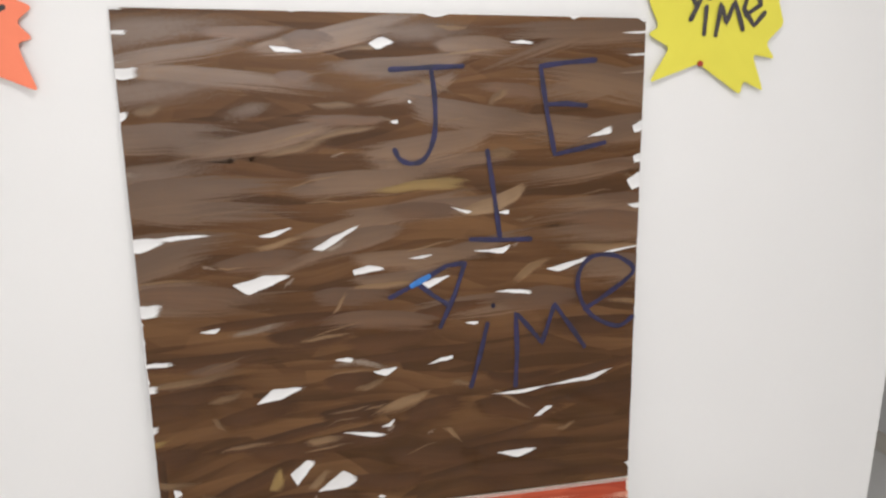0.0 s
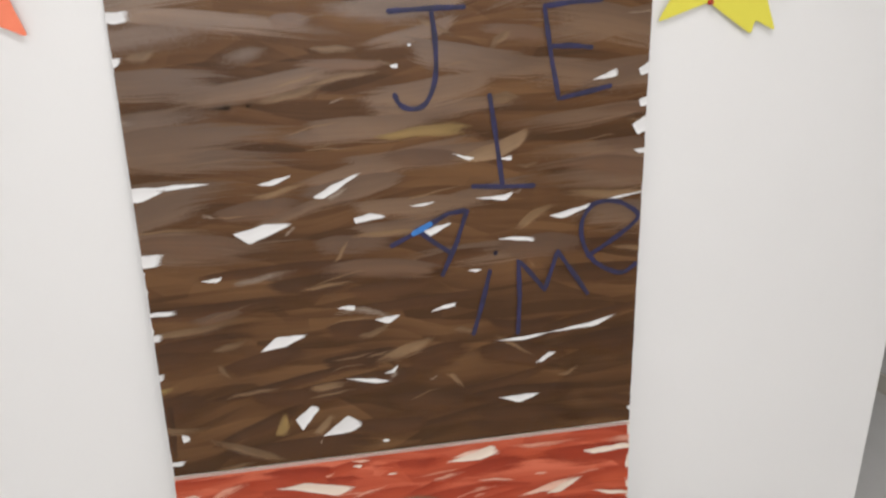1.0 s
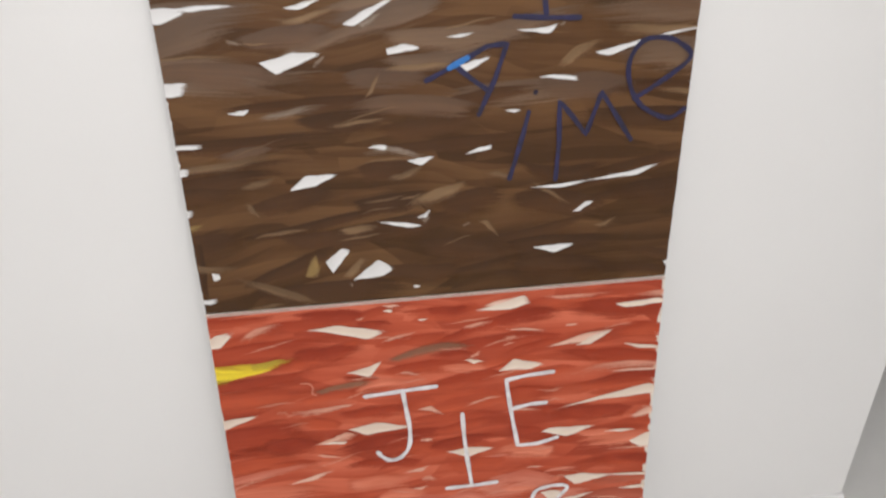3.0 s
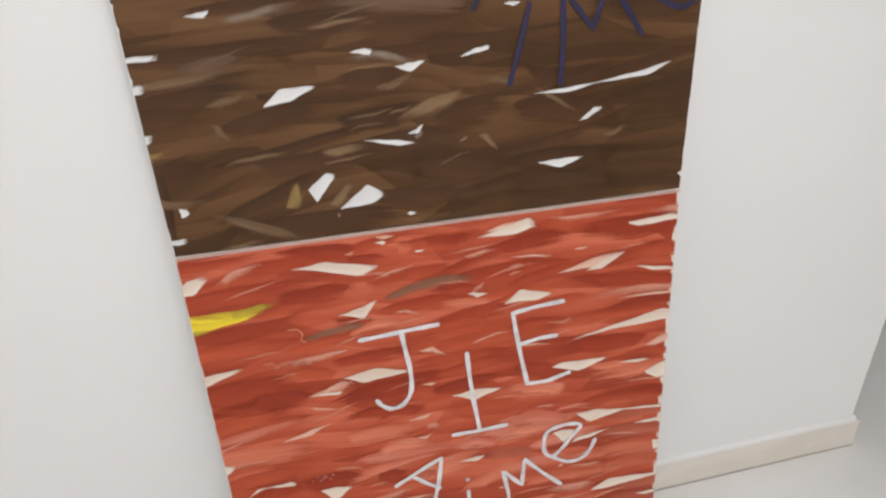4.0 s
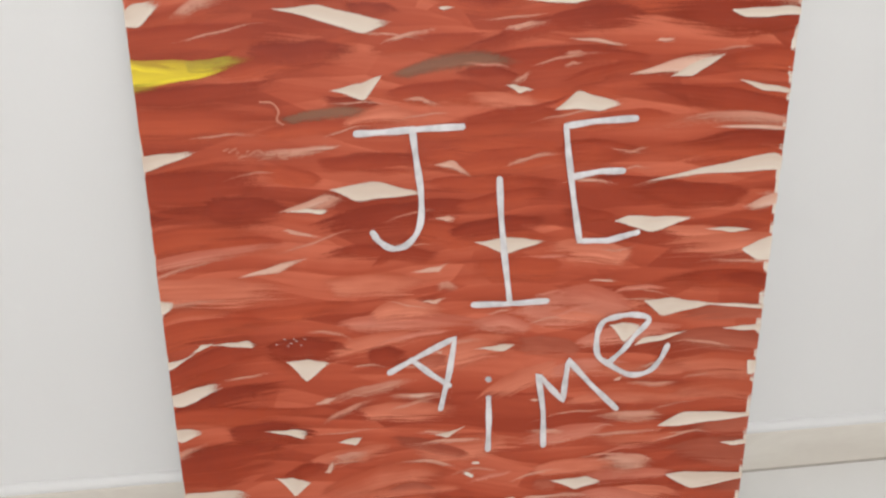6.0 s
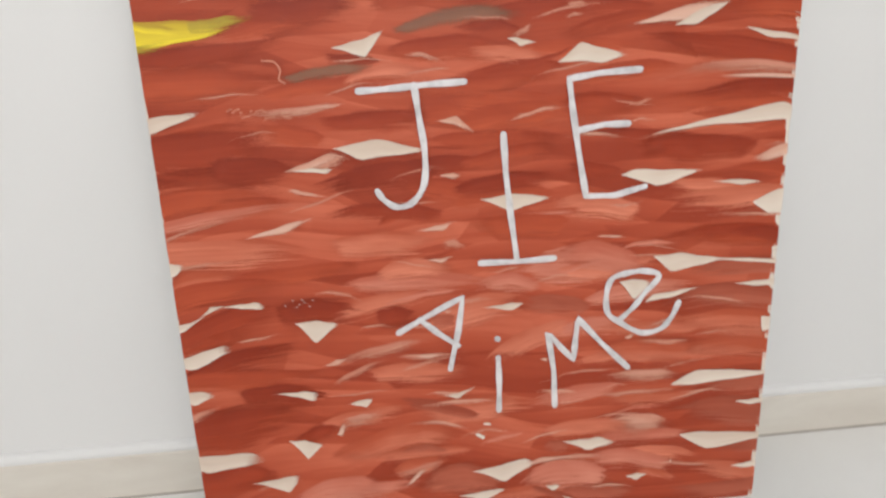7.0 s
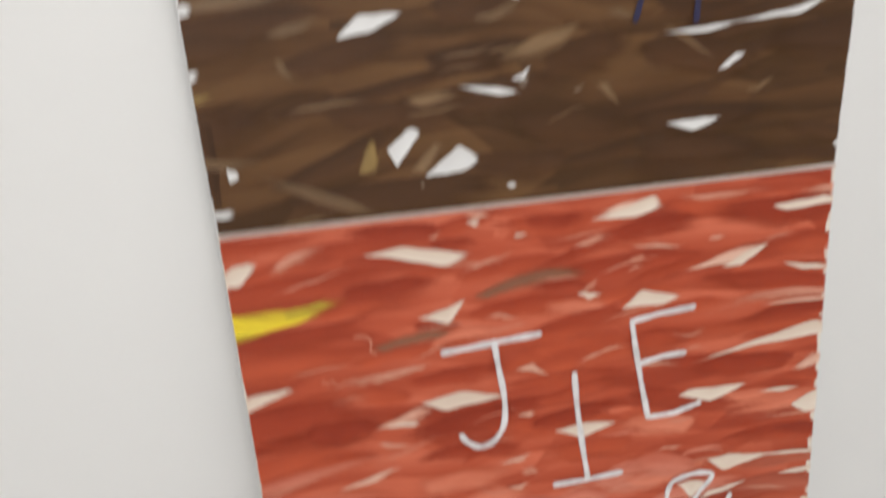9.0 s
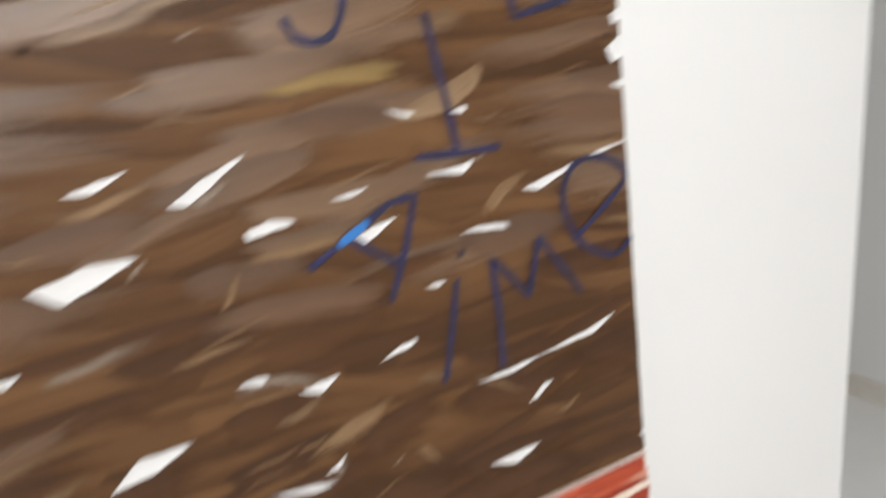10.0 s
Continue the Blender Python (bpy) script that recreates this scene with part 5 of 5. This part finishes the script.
letter(red, "E", [[(0.223, 0.713), (0.165, 0.71), (0.123, 0.704), (0.128, 0.665), (0.138, 0.602), (0.15, 0.537), (0.193, 0.536), (0.237, 0.547)], [(0.134, 0.632), (0.175, 0.639), (0.209, 0.639)]], 0.0094, WHITE_INK, "white", True)
letter(red, "T", [[(0.03, 0.632), (0.033, 0.576), (0.04, 0.51), (0.048, 0.448)], [(-0.006, 0.445), (0.05, 0.444), (0.104, 0.446)]], 0.0094, WHITE_INK, "white", True)
letter(red, "A", [[(-0.132, 0.343), (-0.08, 0.371), (-0.034, 0.394), (-0.042, 0.34), (-0.056, 0.278)], [(-0.099, 0.362), (-0.072, 0.338), (-0.043, 0.316)]], 0.0094, WHITE_INK, "white", True)
letter(red, "i", [[(0.017, 0.323), (0.018, 0.322)], [(0.018, 0.291), (0.019, 0.25), (0.018, 0.201)]], 0.0094, WHITE_INK, "white", False)
letter(red, "M", [[(0.107, 0.202), (0.105, 0.262), (0.095, 0.327), (0.116, 0.301), (0.136, 0.278), (0.138, 0.311), (0.142, 0.347), (0.18, 0.303), (0.223, 0.259)]], 0.0094, WHITE_INK, "white", True)
letter(red, "e", [[(0.207, 0.34), (0.229, 0.361), (0.244, 0.381), (0.266, 0.408), (0.241, 0.417), (0.215, 0.415), (0.193, 0.407), (0.185, 0.383), (0.188, 0.353), (0.206, 0.337), (0.24, 0.317), (0.27, 0.32), (0.288, 0.338), (0.299, 0.363)]], 0.0094, WHITE_INK, "white", False)
fleck(red, [(-0.2916, 0.7432), (-0.2763, 0.7416), (-0.2686, 0.7311), (-0.2713, 0.7194), (-0.2639, 0.7133)], 0.003, RUBBED, "pale curved scratch in the paint")
fleck(red, [(-0.2954, 0.3981), (-0.2931, 0.3974)], 0.0017, RIM_PINK, "pale fleck where paint missed the card")
fleck(red, [(-0.2839, 0.4055), (-0.2816, 0.4048)], 0.0017, RIM_PINK, "pale fleck where paint missed the card")
fleck(red, [(-0.275, 0.3986), (-0.2726, 0.3979)], 0.0017, RIM_PINK, "pale fleck where paint missed the card")
fleck(red, [(-0.2674, 0.4016), (-0.265, 0.4009)], 0.0017, RIM_PINK, "pale fleck where paint missed the card")
fleck(red, [(-0.2607, 0.3954), (-0.2584, 0.3947)], 0.0017, RIM_PINK, "pale fleck where paint missed the card")
fleck(red, [(-0.255, 0.4043), (-0.2526, 0.4036)], 0.0017, RIM_PINK, "pale fleck where paint missed the card")
fleck(red, [(-0.2793, 0.3948), (-0.2769, 0.3941)], 0.0017, RIM_PINK, "pale fleck where paint missed the card")
fleck(red, [(-0.2704, 0.4055), (-0.268, 0.4048)], 0.0017, RIM_PINK, "pale fleck where paint missed the card")
fleck(red, [(-0.344, 0.6804), (-0.3412, 0.6807)], 0.0022, RUBBED, "pale rubbed grain in the paint")
fleck(red, [(-0.3404, 0.682), (-0.3376, 0.6823)], 0.0022, RUBBED, "pale rubbed grain in the paint")
fleck(red, [(-0.3375, 0.6779), (-0.3348, 0.6782)], 0.0022, RUBBED, "pale rubbed grain in the paint")
fleck(red, [(-0.3337, 0.6809), (-0.331, 0.6812)], 0.0022, RUBBED, "pale rubbed grain in the paint")
fleck(red, [(-0.3302, 0.6819), (-0.3275, 0.6822)], 0.0022, RUBBED, "pale rubbed grain in the paint")
fleck(red, [(-0.3274, 0.6772), (-0.3246, 0.6775)], 0.0022, RUBBED, "pale rubbed grain in the paint")
fleck(red, [(-0.3249, 0.6701), (-0.3221, 0.6704)], 0.0022, RUBBED, "pale rubbed grain in the paint")
fleck(red, [(-0.3213, 0.6715), (-0.3185, 0.6718)], 0.0022, RUBBED, "pale rubbed grain in the paint")
fleck(red, [(-0.3178, 0.6717), (-0.3151, 0.672)], 0.0022, RUBBED, "pale rubbed grain in the paint")
fleck(red, [(-0.3135, 0.6788), (-0.3108, 0.6791)], 0.0022, RUBBED, "pale rubbed grain in the paint")
fleck(red, [(-0.3107, 0.6744), (-0.3079, 0.6747)], 0.0022, RUBBED, "pale rubbed grain in the paint")
fleck(red, [(-0.3068, 0.6777), (-0.3041, 0.678)], 0.0022, RUBBED, "pale rubbed grain in the paint")
fleck(red, [(-0.3033, 0.6789), (-0.3006, 0.6792)], 0.0022, RUBBED, "pale rubbed grain in the paint")
fleck(red, [(-0.2998, 0.6796), (-0.2971, 0.6799)], 0.0022, RUBBED, "pale rubbed grain in the paint")
fleck(red, [(-0.2966, 0.6779), (-0.2938, 0.6782)], 0.0022, RUBBED, "pale rubbed grain in the paint")
fleck(red, [(-0.2943, 0.6682), (-0.2916, 0.6685)], 0.0022, RUBBED, "pale rubbed grain in the paint")
fleck(red, [(-0.2907, 0.6693), (-0.288, 0.6696)], 0.0022, RUBBED, "pale rubbed grain in the paint")
fleck(red, [(-0.2873, 0.6694), (-0.2846, 0.6697)], 0.0022, RUBBED, "pale rubbed grain in the paint")
fleck(red, [(-0.2839, 0.6693), (-0.2811, 0.6696)], 0.0022, RUBBED, "pale rubbed grain in the paint")
fleck(red, [(-0.2795, 0.6772), (-0.2768, 0.6775)], 0.0022, RUBBED, "pale rubbed grain in the paint")
fleck(red, [(-0.2763, 0.6755), (-0.2736, 0.6758)], 0.0022, RUBBED, "pale rubbed grain in the paint")
fleck(red, [(-0.2734, 0.671), (-0.2706, 0.6713)], 0.0022, RUBBED, "pale rubbed grain in the paint")
fleck(red, [(-0.2701, 0.6694), (-0.2674, 0.6697)], 0.0022, RUBBED, "pale rubbed grain in the paint")
fleck(red, [(-0.2669, 0.6676), (-0.2642, 0.6678)], 0.0022, RUBBED, "pale rubbed grain in the paint")
fleck(red, [(-0.2635, 0.667), (-0.2608, 0.6673)], 0.0022, RUBBED, "pale rubbed grain in the paint")
fleck(red, [(-0.2589, 0.6775), (-0.2562, 0.6778)], 0.0022, RUBBED, "pale rubbed grain in the paint")
fleck(red, [(-0.0163, 0.1604), (-0.0078, 0.1548)], 0.006, CREAM_PAPER, "pale fleck where paint missed the card")
fleck(red, [(-0.0058, 0.1785), (0.0033, 0.1776)], 0.0035, CREAM_PAPER, "pale fleck where paint missed the card")
spot = letter(brown, "A", [[(0.014, 1.343), (0.044, 1.358)]], 0.0105, SKY_INK, "blue", lay=0.0047)
spot.name = "ink_spot"
spot["label"] = "thin bright blue ink over bare card"

# ---- cut-paper bursts pinned to the wall ----
def burst(name, spikes, cx, cz, mat, label, gap, size):
    """A jagged speech burst of thin card standing a little off the wall; spikes: (angle, radius)."""
    top = tagged(new(name), label, "paper burst", "paper bursts on the wall")
    top.matrix_world = ROOM @ pose(cx, WALL_Y, cz) @ Matrix.Scale(size, 4)
    bm = bmesh.new()
    rim = []
    for a, r in spikes:
        rim.append((math.cos(radians(a)) * r, math.sin(radians(a)) * r))
    soft_rim = []
    for i, (x, z) in enumerate(rim):
        here, before, after = Vector((x, z)), Vector(rim[i - 1]), Vector(rim[(i + 1) % len(rim)])
        a = here + (before - here) * min(0.4, 0.010 / (before - here).length)
        b = here + (after - here) * min(0.4, 0.010 / (after - here).length)
        for f in (0.0, 0.25, 0.5, 0.75, 1.0):
            soft_rim.append(tuple(a * (1 - f) ** 2 + here * 2 * f * (1 - f) + b * f * f))
    rim = soft_rim
    front, back = [], []
    for x, z in rim:
        lift = gap + 0.004 * (math.hypot(x, z) / 0.15) ** 2 + 0.001
        front.append(bm.verts.new((x, -lift - 0.0012, z)))
        back.append(bm.verts.new((x, -lift, z)))
    cf, cb = bm.verts.new((0, -gap - 0.0012, 0)), bm.verts.new((0, -gap, 0))
    k = len(rim)
    for i in range(k):
        j = (i + 1) % k
        bm.faces.new((front[i], front[j], cf))
        bm.faces.new((back[j], back[i], cb))
        bm.faces.new((front[j], front[i], back[i], back[j]))
    bmesh.ops.recalc_face_normals(bm, faces=bm.faces[:])
    link("card", bm, mat, top)
    return top


def spikes_from(points, cx, cz):
    return [(math.degrees(math.atan2(z - cz, x - cx)), math.hypot(x - cx, z - cz)) for x, z in points]


# yellow burst: lower half as cut, upper half carried on in the same manner
YC = (0.583, 1.81)
yellow_rim = [(0.462, 1.814), (0.479, 1.785), (0.456, 1.772), (0.501, 1.750), (0.464, 1.690), (0.560, 1.722), (0.647, 1.666), (0.651, 1.692), (0.693, 1.672),
              (0.666, 1.738), (0.712, 1.729), (0.691, 1.757), (0.724, 1.790), (0.707, 1.835), (0.735, 1.87), (0.69, 1.885), (0.70, 1.95), (0.63, 1.90),
              (0.59, 1.96), (0.56, 1.90), (0.49, 1.94), (0.50, 1.875), (0.44, 1.87)]
yellow = burst("yellow_burst", spikes_from(yellow_rim, *YC), YC[0] + 0.0154, YC[1] + 0.0048, YELLOW_PAPER, "yellow cut-card burst with black handwriting, pinned to the wall", 0.006, 1.053)
OC = (-0.70, 1.80)
orange_rim = [(-0.602, 1.835), (-0.552, 1.812), (-0.580, 1.790), (-0.557, 1.765), (-0.582, 1.760), (-0.576, 1.735), (-0.560, 1.686), (-0.618, 1.712), (-0.66, 1.66), (-0.70, 1.70), (-0.77, 1.67),
              (-0.78, 1.73), (-0.84, 1.76), (-0.80, 1.81), (-0.85, 1.86), (-0.78, 1.88), (-0.76, 1.94), (-0.70, 1.90), (-0.64, 1.93), (-0.62, 1.88), (-0.56, 1.88)]
orange = burst("orange_burst", spikes_from(orange_rim, *OC), OC[0] + 0.002, OC[1], ORANGE_PAPER, "orange cut-card burst with black marker, pinned to the wall", 0.006, 0.996)


def burst_letter(parent, centre, glyph, lines, width):
    shifted = [[(x - centre[0], z - centre[1]) for x, z in line] for line in lines]
    letter(parent, glyph, shifted, width, BLACK_INK, "black", True, 0.0115, 0.0)


burst_letter(yellow, YC, "A", [[(0.537, 1.797), (0.558, 1.838), (0.572, 1.878)], [(0.522, 1.858), (0.548, 1.818)]], 0.009)
burst_letter(yellow, YC, "i", [[(0.565, 1.773), (0.566, 1.818)], [(0.570, 1.834), (0.572, 1.833)]], 0.009)
burst_letter(yellow, YC, "M", [[(0.588, 1.771), (0.595, 1.824), (0.607, 1.791), (0.621, 1.829), (0.641, 1.781)]], 0.009)
burst_letter(yellow, YC, "e", [[(0.645, 1.805), (0.673, 1.823), (0.664, 1.843), (0.646, 1.839), (0.640, 1.815), (0.663, 1.787), (0.682, 1.809)]], 0.009)
burst_letter(orange, OC, "e", [[(-0.64, 1.80), (-0.602, 1.808), (-0.594, 1.811)]], 0.009)


def pin(x, z):
    """A round-headed map pin stuck in the wall."""
    ob = tagged(new("map_pin"), "red round-headed pin stuck in the wall", "pin")
    ob.matrix_world = ROOM @ pose(x, WALL_Y, z, 90)
    bm = bmesh.new()
    bmesh.ops.create_uvsphere(bm, u_segments=14, v_segments=10, radius=0.0055, matrix=Matrix.Translation((0, 0, 0.016)))
    link("head", bm, TACK_RED, ob, smooth=True)
    bm = bmesh.new()
    bmesh.ops.create_cone(bm, cap_ends=True, segments=8, radius1=0.0007, radius2=0.0007, depth=0.016, matrix=Matrix.Translation((0, 0, 0.007)))
    link("needle", bm, flat("pin_steel", (0.5, 0.5, 0.5), 0.25), ob)


pin(0.574, 1.722)
